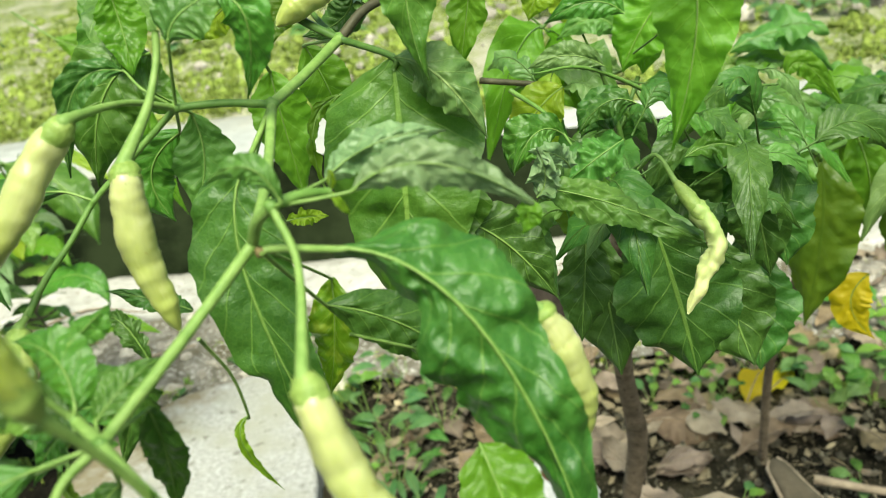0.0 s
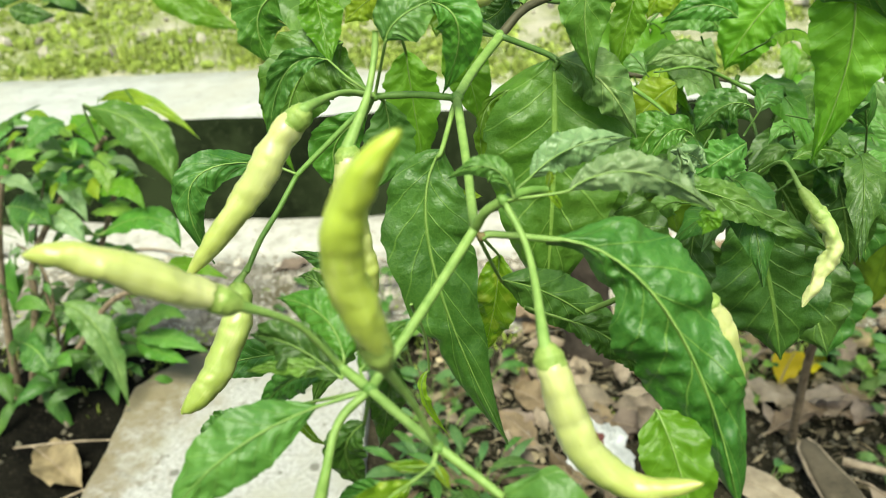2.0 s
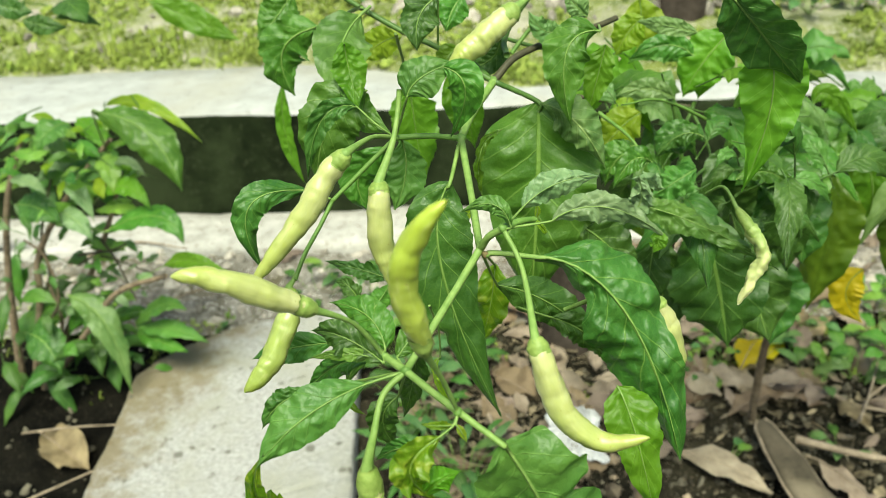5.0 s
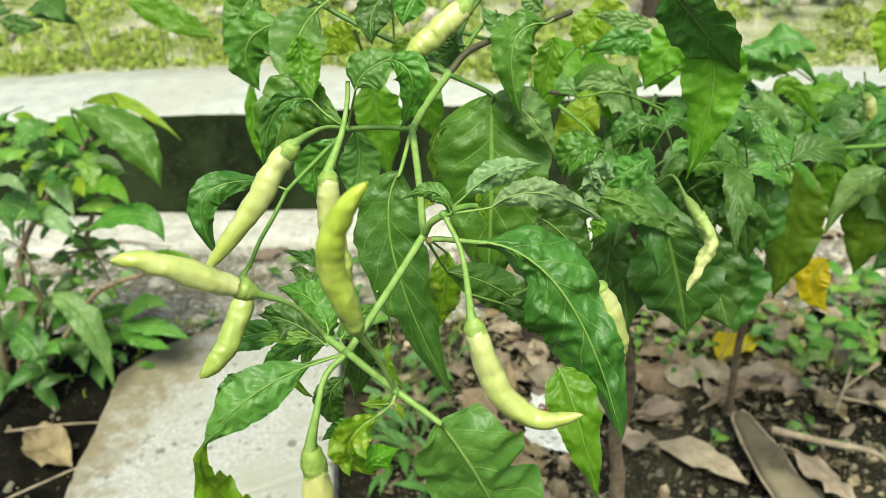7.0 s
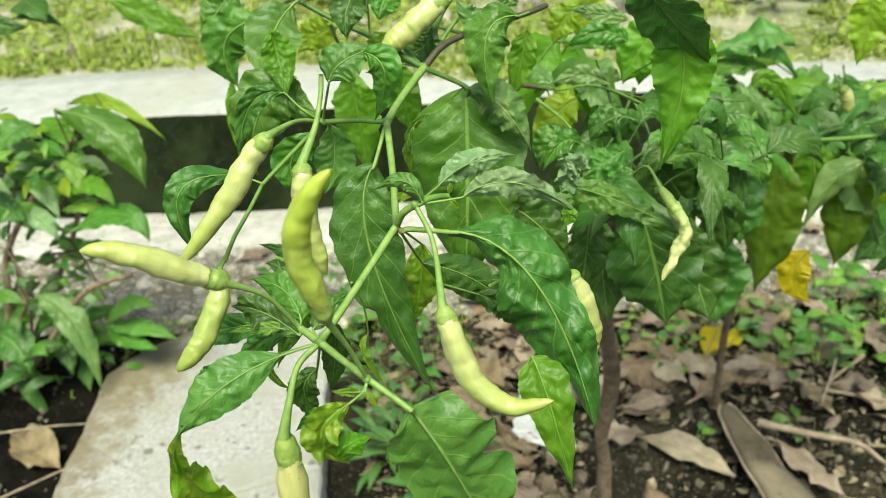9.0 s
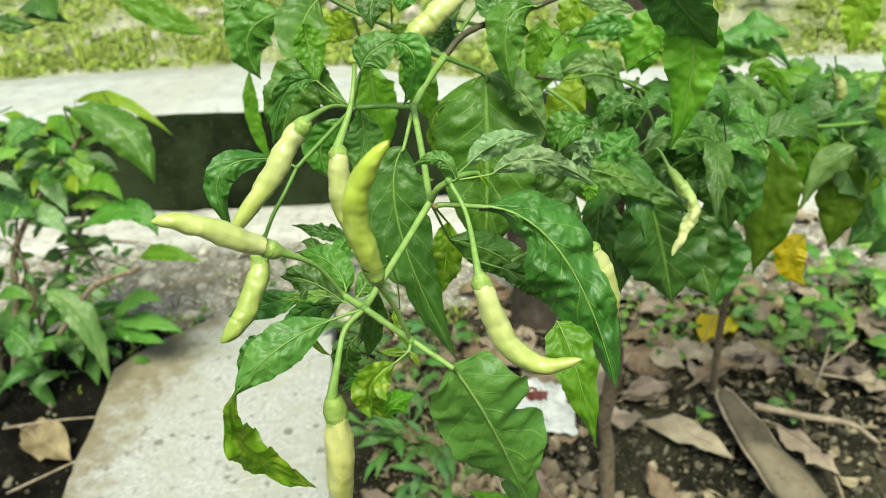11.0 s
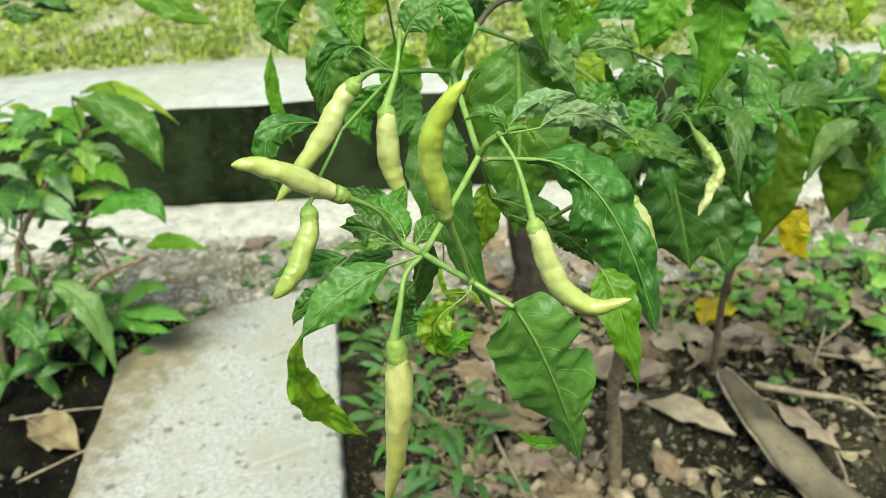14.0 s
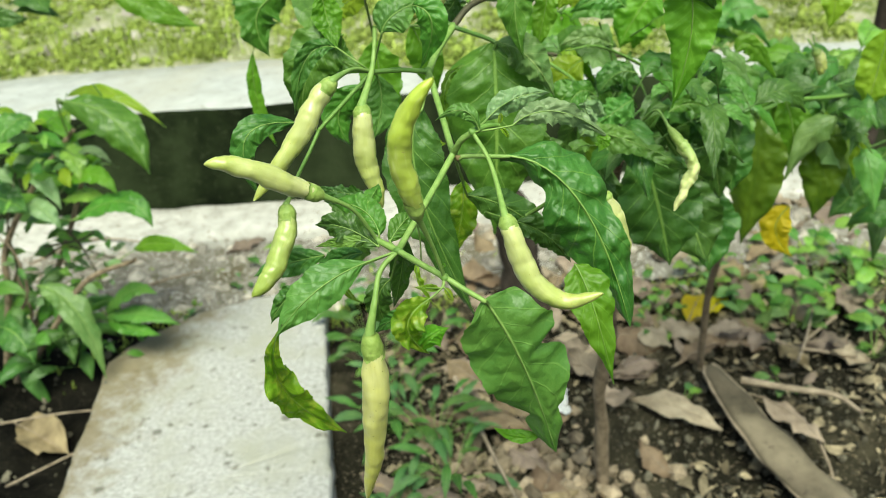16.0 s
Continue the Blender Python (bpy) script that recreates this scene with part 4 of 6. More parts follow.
weed((0.641, 0.869), 10, 0.050, 0.032, 0.55, [WEED, FRESH, DARK], BROADLEAF, 1.0, 22)
weed((0.452, 1.039), 9, 0.040, 0.029, 0.46, [FRESH, PALE, MID], BROADLEAF, 1.0, 23)
weed((-0.250, 1.059), 8, 0.020, 0.014, 0.55, [WEED, FRESH, DARK], BROADLEAF, 1.0, 24)
weed((-0.187, 1.112), 7, 0.020, 0.014, 0.55, [WEED, FRESH, DARK], BROADLEAF, 1.0, 25)
weed((0.348, 0.765), 5, 0.020, 0.013, 0.55, [WEED, FRESH, DARK], BROADLEAF, 1.0, 26)
weed((0.271, 1.007), 9, 0.030, 0.019, 0.55, [WEED, FRESH, DARK], BROADLEAF, 1.0, 27)
weed((0.311, 0.944), 9, 0.030, 0.017, 0.55, [WEED, FRESH, DARK], BROADLEAF, 1.0, 28)
weed((0.505, 0.970), 10, 0.040, 0.033, 0.46, [FRESH, PALE, MID], BROADLEAF, 1.0, 29)
weed((0.020, 0.866), 7, 0.030, 0.016, 0.55, [WEED, FRESH, DARK], BROADLEAF, 1.0, 30)
weed((0.486, 1.002), 10, 0.045, 0.022, 0.55, [WEED, FRESH, DARK], BROADLEAF, 1.0, 31)
weed((0.605, 1.046), 12, 0.050, 0.035, 0.46, [FRESH, PALE, MID], BROADLEAF, 1.0, 32)
for i, (x, y) in enumerate(((0.55, 1.78), (0.72, 1.70), (0.85, 1.95), (1.02, 1.82), (1.15, 2.1), (0.62, 2.15), (1.3, 1.9), (0.9, 2.4), (-0.15, 1.95), (-0.5, 2.1), (0.3, 2.0), (1.2, 2.5), (0.68, 1.86), (0.78, 2.05), (0.95, 2.0), (1.1, 1.72), (0.82, 1.74), (1.05, 2.25), (0.75, 2.3), (1.25, 2.2), (0.58, 1.95), (0.92, 1.84))):
    weed((x, y), 12, 0.05, 0.05, 0.5, [DARK, WEED, PALE, WEED], "leafy pale-green weed on the mossy bank", 1.0, 60 + i, lawn_height)

dock = thing('weed', (0.527, 0.707, 0.0), 'broad blue-green leaf lying low over the soil', 'weed')
leaf(dock, (0.6248, 0.8300, -0.0211), (0.5733, 0.8200, -0.0250), (0.5172, 0.8000, -0.0222), 0.0432, (-0.53, -0.35, 0.77), FRESH, seed=301)


def post(name, foot, top, r, mat, label, category, worn=0.0):
    bm = bmesh.new()
    foot, top = Vector(foot), Vector(top)
    bend = Vector((0.12 * (top - foot).length * 0.1, 0, 0))
    tube(bm, spline([foot, (2 * foot + top) / 3 + bend, (foot + 2 * top) / 3 - bend, top], 8), lambda s: r * (1.25 - 0.55 * min(1, s * 2.5) ** 0.6) * (1 - worn * max(0, s - 0.8) / 0.2), 14, 0, False, 0.22, r * 70)
    if worn:
        for v in list(bm.verts)[-42:]:
            v.co.z -= 0.6 * r * abs(noise.noise(v.co * 60)) + worn * 0.2 * r
    return tagged(part(name, bm, mat, None), label, category)


post("stump", (0.212, 1.01, -0.02), (0.192, 1.02, 0.185), 0.036, BARK_DARK, "dark weathered stump standing in the soil", "stump", 0.85)
post("tree_trunk", (0.49, 1.74, 0.17), (0.51, 1.80, 1.30), 0.050, BARK_DARK, "dark tree trunk rising behind the kerb", "tree trunk")
post("tree_trunk", (0.74, 1.20, -0.02), (0.735, 1.20, 1.10), 0.019, BARK_DARK, "thin dark trunk standing in front of the kerb", "tree trunk")


# ---- the pepper plant in front ----
chilli = thing("chilli_plant", (0.241, 0.659, 0.0), "green chilli plant with cream-coloured hanging peppers, rooted in dark soil", "plant", "chilli plants")
branch(chilli, [(0.2410, 0.6590, -0.0100), (0.2388, 0.6550, 0.0724), (0.2326, 0.6450, 0.1276), (0.2348, 0.6200, 0.2000), (0.2196, 0.5750, 0.2926), (0.2127, 0.5400, 0.3608), (0.2127, 0.5200, 0.4052)], 0.0068, 0.0055, BARK, name='stem', label='grey-brown woody main stem', lumps=0.28)
branch(chilli, [(0.2127, 0.5200, 0.4052), (0.2129, 0.5100, 0.4379), (0.2060, 0.5050, 0.4705), (0.1965, 0.5000, 0.4947)], 0.0020, 0.0004, STALK_DARK)
branch(chilli, [(0.1692, 0.4750, 0.5283), (0.1604, 0.4650, 0.5277), (0.1421, 0.4520, 0.5260), (0.1233, 0.4370, 0.5231), (0.1133, 0.4286, 0.5155)], 0.0013, 0.0016, STEM_BROWN, label='dark olive-brown upper branch')
branch(chilli, [(0.1137, 0.4290, 0.5158), (0.1049, 0.4070, 0.5101), (0.1003, 0.3818, 0.5086)], 0.0016, 0.0014, STALK_PALE)
branch(chilli, [(0.1003, 0.3818, 0.5086), (0.1037, 0.3520, 0.5004), (0.1065, 0.3194, 0.4958)], 0.0013, 0.0012, STALK_PALE)
branch(chilli, [(0.0996, 0.3790, 0.5075), (0.0965, 0.3680, 0.4980), (0.0944, 0.3600, 0.4840)], 0.0007, 0.0004, STALK)
branch(chilli, [(0.1065, 0.3194, 0.4958), (0.0963, 0.3020, 0.4868), (0.0852, 0.2821, 0.4780)], 0.0012, 0.0011, STALK_PALE)
branch(chilli, [(0.1003, 0.3818, 0.5086), (0.0891, 0.3790, 0.5110), (0.0771, 0.3764, 0.5118)], 0.0011, 0.0010, STALK)
branch(chilli, [(0.0771, 0.3764, 0.5118), (0.0662, 0.3720, 0.5029), (0.0537, 0.3660, 0.4926)], 0.0009, 0.0008, STALK)
branch(chilli, [(0.0537, 0.3660, 0.4926), (0.0488, 0.3580, 0.4851), (0.0450, 0.3500, 0.4801), (0.0421, 0.3420, 0.4740)], 0.0008, 0.0008, STALK)
branch(chilli, [(0.1133, 0.4286, 0.5155), (0.1068, 0.4320, 0.5186), (0.0906, 0.4420, 0.5268), (0.0738, 0.4500, 0.5334), (0.0583, 0.4550, 0.5418), (0.0485, 0.4600, 0.5471)], 0.0014, 0.0011, STALK_DARK)
branch(chilli, [(0.1065, 0.3194, 0.4958), (0.1093, 0.3160, 0.5016), (0.1135, 0.3133, 0.5055)], 0.0012, 0.0011, STALK_PALE)
branch(chilli, [(0.1135, 0.3133, 0.5055), (0.1185, 0.3170, 0.5059), (0.1233, 0.3210, 0.5045)], 0.0012, 0.0009, STALK)
branch(chilli, [(0.0852, 0.2821, 0.4780), (0.0785, 0.2881, 0.4793)], 0.0013, 0.0011, STALK_PALE)
branch(chilli, [(0.0852, 0.2821, 0.4780), (0.0925, 0.2750, 0.4762), (0.0997, 0.2686, 0.4743)], 0.0011, 0.0010, STALK_PALE)
branch(chilli, [(0.0997, 0.2686, 0.4743), (0.1058, 0.2655, 0.4710), (0.1121, 0.2610, 0.4685)], 0.0010, 0.0008, STALK_PALE)
branch(chilli, [(0.0785, 0.2881, 0.4793), (0.0750, 0.2920, 0.4815), (0.0706, 0.3000, 0.4830)], 0.0009, 0.0007, STALK_PALE)
branch(chilli, [(0.1192, 0.4380, 0.5235), (0.1184, 0.4500, 0.5259), (0.1220, 0.4600, 0.5318), (0.1312, 0.4700, 0.5414)], 0.0014, 0.0012, STALK_DARK)
branch(chilli, [(0.1121, 0.4300, 0.5161), (0.1069, 0.4400, 0.5187), (0.1034, 0.4460, 0.5216)], 0.0010, 0.0009, STALK)
branch(chilli, [(0.1211, 0.4400, 0.5236), (0.1285, 0.4450, 0.5314), (0.1347, 0.4500, 0.5358)], 0.0010, 0.0008, STALK)
branch(chilli, [(0.1448, 0.4550, 0.5235), (0.1362, 0.4700, 0.5176), (0.1213, 0.4800, 0.5196), (0.1111, 0.4900, 0.5203)], 0.0011, 0.0009, STALK_DARK)
knot(chilli, (0.1133, 0.4286, 0.5155), 0.0021, STALK)
knot(chilli, (0.1003, 0.3818, 0.5086), 0.0020, STALK)
knot(chilli, (0.1135, 0.3133, 0.5055), 0.0015, STALK)
knot(chilli, (0.0852, 0.2821, 0.4780), 0.0016, STALK)
knot(chilli, (0.0997, 0.2686, 0.4743), 0.0014, STALK)
knot(chilli, (0.0785, 0.2881, 0.4793), 0.0014, STALK)
knot(chilli, (0.0771, 0.3764, 0.5118), 0.0014, STALK)
knot(chilli, (0.1080, 0.3178, 0.4946), 0.0012, SCAR)
pepper(chilli, [(0.0644, 0.2755, 0.5025), (0.0566, 0.2720, 0.5081), (0.0476, 0.2670, 0.5156), (0.0400, 0.2640, 0.5200), (0.0343, 0.2620, 0.5213)], [(0.0785, 0.2881, 0.4793), (0.0723, 0.2820, 0.4941)], 0.0036, CREAM, '', seed=1)
pepper(chilli, [(0.0935, 0.2570, 0.5010), (0.0915, 0.2540, 0.5129), (0.0903, 0.2510, 0.5267), (0.0949, 0.2490, 0.5380), (0.1009, 0.2484, 0.5449)], [(0.0997, 0.2686, 0.4743), (0.0967, 0.2630, 0.4887)], 0.0036, LIMEY, 'yellow-green upright pepper', seed=2, cap=0.15)
pepper(chilli, [(0.0402, 0.3400, 0.4722), (0.0396, 0.3350, 0.4628), (0.0349, 0.3280, 0.4531), (0.0303, 0.3230, 0.4474), (0.0247, 0.3200, 0.4431)], [(0.0427, 0.3440, 0.4755), (0.0413, 0.3420, 0.4736)], 0.0047, GREEN_SHADED, 'pale green pepper, its colour darkened as shade', seed=3)
pepper(chilli, [(0.1209, 0.2840, 0.4871), (0.1237, 0.2800, 0.4781), (0.1291, 0.2770, 0.4648), (0.1390, 0.2745, 0.4581), (0.1512, 0.2720, 0.4613)], [(0.1135, 0.3133, 0.5055), (0.1186, 0.3040, 0.4971)], 0.0041, CREAM, '', seed=4)
pepper(chilli, [(0.0740, 0.2680, 0.4564), (0.0739, 0.2680, 0.4401), (0.0715, 0.2710, 0.4186), (0.0683, 0.2770, 0.3954), (0.0623, 0.2850, 0.3673)], [(0.0852, 0.2821, 0.4780), (0.0790, 0.2770, 0.4738), (0.0763, 0.2700, 0.4654)], 0.0048, YELLOWISH, 'pale yellow hanging pepper', seed=5)
pepper(chilli, [(0.0650, 0.3450, 0.5192), (0.0575, 0.3420, 0.5120), (0.0501, 0.3370, 0.5011), (0.0403, 0.3330, 0.4899), (0.0304, 0.3290, 0.4796)], [(0.0771, 0.3764, 0.5118), (0.0709, 0.3620, 0.5176)], 0.0044, CREAM, '', seed=6)
pepper(chilli, [(0.0739, 0.3460, 0.5081), (0.0736, 0.3435, 0.5003), (0.0733, 0.3425, 0.4882), (0.0755, 0.3415, 0.4767), (0.0777, 0.3409, 0.4669)], [(0.0808, 0.3660, 0.5327), (0.0801, 0.3635, 0.5261), (0.0781, 0.3560, 0.5171)], 0.0047, CREAM, '', seed=7)
pepper(chilli, [(0.1610, 0.3240, 0.4730), (0.1654, 0.3240, 0.4640), (0.1687, 0.3240, 0.4540), (0.1694, 0.3245, 0.4440), (0.1680, 0.3245, 0.4346)], [(0.1360, 0.3510, 0.4534), (0.1540, 0.3320, 0.4730)], 0.0047, CREAM, '', seed=8, cap=0.07, lumps=0.16)
pepper(chilli, [(0.1238, 0.4420, 0.5422), (0.1155, 0.4380, 0.5359), (0.1084, 0.4340, 0.5310), (0.1013, 0.4310, 0.5261), (0.0950, 0.4280, 0.5216)], [(0.1350, 0.4550, 0.5487), (0.1294, 0.4480, 0.5448)], 0.0060, CREAM, '', seed=9)
leaf(chilli, (0.0960, 0.3680, 0.5390), (0.1030, 0.3640, 0.5320), (0.0970, 0.3720, 0.5130), 0.0135, (-0.25, -0.92, 0.20), MID, fold=-8, droop=0.02, seed=41, broad=0.38, ragged=0.03)
leaf(chilli, (0.0830, 0.3660, 0.5290), (0.0880, 0.3660, 0.5360), (0.1000, 0.3700, 0.5400), 0.0150, (0.05, -0.90, 0.40), JADE, stalk=[(0.0771, 0.3764, 0.5118)], fold=4, seed=42, broad=0.5, ragged=0.03)
leaf(chilli, (0.0602, 0.4400, 0.5426), (0.0534, 0.4200, 0.5329), (0.0580, 0.3920, 0.5214), 0.0241, (0.16, -0.96, 0.24), JADE, stalk=[(0.0624, 0.4520, 0.5429)], ragged=0.06)
leaf(chilli, (0.0292, 0.5000, 0.5248), (0.0109, 0.5000, 0.5135), (0.0140, 0.5000, 0.4909), 0.0267, (0.23, -0.94, 0.24), MID, stalk=[(0.0588, 0.4520, 0.5431)], ragged=0.16, fold=2)
leaf(chilli, (-0.0113, 0.5800, 0.4738), (-0.0138, 0.5800, 0.4416), (-0.0060, 0.5800, 0.4090), 0.0098, (0.23, -0.92, 0.33), BRIGHT, stalk=[(-0.0059, 0.5700, 0.4900), (0.0133, 0.5400, 0.5246)], seed=44)
leaf(chilli, (0.0631, 0.3850, 0.5209), (0.0507, 0.3800, 0.5184), (0.0426, 0.3800, 0.4953), 0.0090, (0.19, -0.93, 0.31), DARK, stalk=[(0.0771, 0.3764, 0.5118), (0.0708, 0.3740, 0.5180)], wave=0.1, fold=20)
leaf(chilli, (0.0652, 0.4000, 0.5225), (0.0508, 0.3950, 0.5125), (0.0422, 0.3950, 0.4872), 0.0257, (0.18, -0.93, 0.32), MID, wave=0.05)
leaf(chilli, (0.0517, 0.4050, 0.5238), (0.0573, 0.4050, 0.5145), (0.0724, 0.4000, 0.5053), 0.0176, (0.16, -0.94, 0.30), MID)
leaf(chilli, (0.0787, 0.3820, 0.5088), (0.0791, 0.3820, 0.4955), (0.0744, 0.3780, 0.4824), 0.0170, (0.32, -0.91, 0.27), JADE, stalk=[(0.0771, 0.3764, 0.5118)], fold=6, broad=0.5)
leaf(chilli, (0.0714, 0.3900, 0.5019), (0.0596, 0.3920, 0.4902), (0.0631, 0.3920, 0.4755), 0.0168, (0.38, -0.89, 0.27), MID, stalk=[(0.0771, 0.3764, 0.5118)], fold=6)
leaf(chilli, (0.0966, 0.3620, 0.5001), (0.0924, 0.3540, 0.4690), (0.1120, 0.3450, 0.4099), 0.0259, (0.06, -0.87, 0.49), DARK, stalk=[(0.0995, 0.3790, 0.5069)], fold=8, broad=0.4, wave=0.04, bites=[(0.72, 1, 0.35, 0.03)], seed=46)
leaf(chilli, (0.1303, 0.4120, 0.5115), (0.1294, 0.4020, 0.4741), (0.1257, 0.3960, 0.4225), 0.0494, (-0.09, -0.94, 0.34), MID, stalk=[(0.1133, 0.4286, 0.5155)], fold=6, broad=0.34, wave=0.03, ragged=0.03, crumple=0.0028, seed=47, rib=False, stalk_mat=STALK_DARK)
leaf(chilli, (0.1307, 0.4080, 0.5120), (0.1439, 0.3980, 0.5070), (0.1552, 0.3960, 0.4886), 0.0171, (-0.13, -0.96, 0.26), PALE, rib=False, fold=-30, wave=0.1, seed=48, crumple=0.003)
leaf(chilli, (0.1447, 0.4150, 0.4834), (0.1358, 0.4100, 0.4638), (0.1258, 0.4000, 0.4311), 0.0345, (-0.10, -0.93, 0.36), MID, seed=49)
leaf(chilli, (0.1202, 0.3330, 0.5028), (0.1314, 0.3400, 0.5075), (0.1461, 0.3470, 0.5067), 0.0094, (-0.08, -0.91, 0.40), SILVER, stalk=[(0.1135, 0.3133, 0.5055)], fold=-22, wave=0.14, ragged=0.16, seed=50, crumple=0.004)
leaf(chilli, (0.1279, 0.3180, 0.5051), (0.1447, 0.3200, 0.5080), (0.1654, 0.3262, 0.4931), 0.0094, (-0.14, -0.89, 0.42), SILVER, stalk=[(0.1135, 0.3133, 0.5055), (0.1194, 0.3160, 0.5049)], fold=-10, wave=0.12, ragged=0.2, seed=51, crumple=0.004)
leaf(chilli, (0.1591, 0.3250, 0.4951), (0.1615, 0.3250, 0.4935), (0.1598, 0.3240, 0.4901), 0.0059, (-0.20, -0.87, 0.46), BRIGHT, rib=False)
leaf(chilli, (0.1226, 0.3140, 0.4954), (0.1490, 0.3080, 0.4795), (0.1674, 0.2980, 0.4295), 0.0310, (-0.16, -0.72, 0.70), DARK, stalk=[(0.1080, 0.3175, 0.4945), (0.1109, 0.3180, 0.4950)], fold=-12, broad=0.50, wave=0.06, droop=0.12, ragged=0.09, n=90, k=16, seed=52, crumple=0.0036, bites=[(0.12, 1, 0.85, 0.20), (0.36, 1, 0.50, 0.09), (0.66, -1, 0.35, 0.20), (0.88, 1, 0.35, 0.07), (0.62, 1, 0.12, 0.02)], twist=10, blunt=0.62)
leaf(chilli, (0.1471, 0.3020, 0.4563), (0.1521, 0.2920, 0.4438), (0.1589, 0.2855, 0.4133), 0.0164, (-0.12, -0.80, 0.59), BRIGHT, fold=6, broad=0.36, seed=53)
leaf(chilli, (0.1121, 0.2610, 0.4685), (0.1239, 0.2635, 0.4395), (0.1357, 0.2760, 0.3917), 0.0322, (-0.09, -0.80, 0.59), JADE, fold=-9, broad=0.36, wave=0.085, ragged=0.055, n=90, k=16, bites=[(0.80, 1, 0.55, 0.05), (0.46, -1, 0.42, 0.045), (0.80, -1, 0.40, 0.09), (0.6, 1, 0.12, 0.03)], crumple=0.0012, seed=54, blunt=0.46)
leaf(chilli, (0.1310, 0.2810, 0.3966), (0.1219, 0.2810, 0.3965), (0.1134, 0.2810, 0.4015), 0.0051, (-0.07, -0.75, 0.65), BRIGHT, rib=False, seed=55)
leaf(chilli, (0.0754, 0.2790, 0.4766), (0.0586, 0.2700, 0.4724), (0.0447, 0.2640, 0.4602), 0.0144, (0.15, -0.86, 0.49), JADE, stalk=[(0.0852, 0.2821, 0.4780)], fold=-8, broad=0.48, wave=0.06, seed=56, ragged=0.06)
leaf(chilli, (0.0470, 0.2650, 0.4640), (0.0400, 0.2770, 0.4310), (0.0570, 0.2940, 0.3940), 0.0122, (0.19, -0.78, 0.59), MOTTLED, fold=14, wave=0.13, seed=57, broad=0.60, ragged=0.16, crumple=0.003, twist=15)
leaf(chilli, (0.0950, 0.2640, 0.4700), (0.0870, 0.2580, 0.4640), (0.0930, 0.2620, 0.4500), 0.0105, (0.10, -0.84, 0.54), MOTTLED, stalk=[(0.0997, 0.2686, 0.4743), (0.0988, 0.2660, 0.4724)], fold=28, wave=0.16, seed=58, ragged=0.1, crumple=0.004)
leaf(chilli, (0.0900, 0.2620, 0.4520), (0.0940, 0.2600, 0.4580), (0.1000, 0.2630, 0.4590), 0.0085, (0.0, -0.82, 0.57), BRIGHT, fold=-24, rib=False, seed=59, crumple=0.003)
leaf(chilli, (0.0986, 0.2660, 0.4720), (0.0947, 0.2640, 0.4735), (0.0900, 0.2640, 0.4742), 0.0026, (0.02, -0.86, 0.51), MOTTLED, stalk=[(0.0997, 0.2686, 0.4743)], seed=60, ragged=0.15)
leaf(chilli, (0.0991, 0.2660, 0.4724), (0.1007, 0.2640, 0.4709), (0.1019, 0.2640, 0.4674), 0.0021, (-0.01, -0.86, 0.51), LIME, stalk=[(0.0997, 0.2686, 0.4743)], seed=61)
leaf(chilli, (0.0992, 0.2670, 0.4779), (0.0996, 0.2660, 0.4797), (0.1002, 0.2660, 0.4808), 0.0016, (-0.00, -0.87, 0.49), BRIGHT, stalk=[(0.0997, 0.2686, 0.4743)], seed=62)
leaf(chilli, (0.0768, 0.2870, 0.4790), (0.0680, 0.2870, 0.4807), (0.0571, 0.2880, 0.4788), 0.0041, (0.11, -0.89, 0.45), FRESH, stalk=[(0.0785, 0.2881, 0.4793)], fold=10, ragged=0.12, seed=63)
leaf(chilli, (0.0792, 0.2880, 0.4815), (0.0738, 0.2960, 0.4875), (0.0616, 0.3040, 0.4877), 0.0120, (0.15, -0.84, 0.53), MID, stalk=[(0.0785, 0.2881, 0.4793)], fold=-8, seed=64)
leaf(chilli, (0.0753, 0.2980, 0.4884), (0.0781, 0.3040, 0.4901), (0.0796, 0.3100, 0.4908), 0.0066, (0.13, -0.85, 0.51), MID, fold=-8, seed=65, ragged=0.1)
leaf(chilli, (0.0825, 0.2870, 0.4791), (0.0870, 0.2920, 0.4830), (0.0922, 0.2980, 0.4847), 0.0076, (0.04, -0.90, 0.44), MID, stalk=[(0.0852, 0.2821, 0.4780)], seed=66)
leaf(chilli, (0.0513, 0.3450, 0.4456), (0.0339, 0.3480, 0.4413), (0.0190, 0.3500, 0.4356), 0.0118, (0.18, -0.87, 0.46), DARK, seed=67)
leaf(chilli, (0.0896, 0.2720, 0.4580), (0.0822, 0.2760, 0.4557), (0.0740, 0.2800, 0.4475), 0.0061, (0.06, -0.84, 0.53), DARK, seed=68)
leaf(chilli, (0.1158, 0.3120, 0.5063), (0.1108, 0.3120, 0.5140), (0.1009, 0.3150, 0.5102), 0.0054, (-0.04, -0.95, 0.32), JADE, stalk=[(0.1135, 0.3133, 0.5055)], fold=-15, wave=0.12, seed=69)
leaf(chilli, (0.1233, 0.3210, 0.5045), (0.1241, 0.3200, 0.5077), (0.1238, 0.3200, 0.5094), 0.0018, (-0.08, -0.94, 0.33), LIME, seed=70)
leaf(chilli, (0.1233, 0.3210, 0.5045), (0.1255, 0.3200, 0.5021), (0.1266, 0.3200, 0.4997), 0.0018, (-0.09, -0.93, 0.35), LIME, seed=71)
leaf(chilli, (0.1118, 0.3480, 0.4661), (0.1330, 0.3520, 0.4536), (0.1506, 0.3520, 0.4325), 0.0159, (-0.08, -0.85, 0.53), DARK, stalk=[(0.1065, 0.3194, 0.4958)], fold=-10, seed=72)
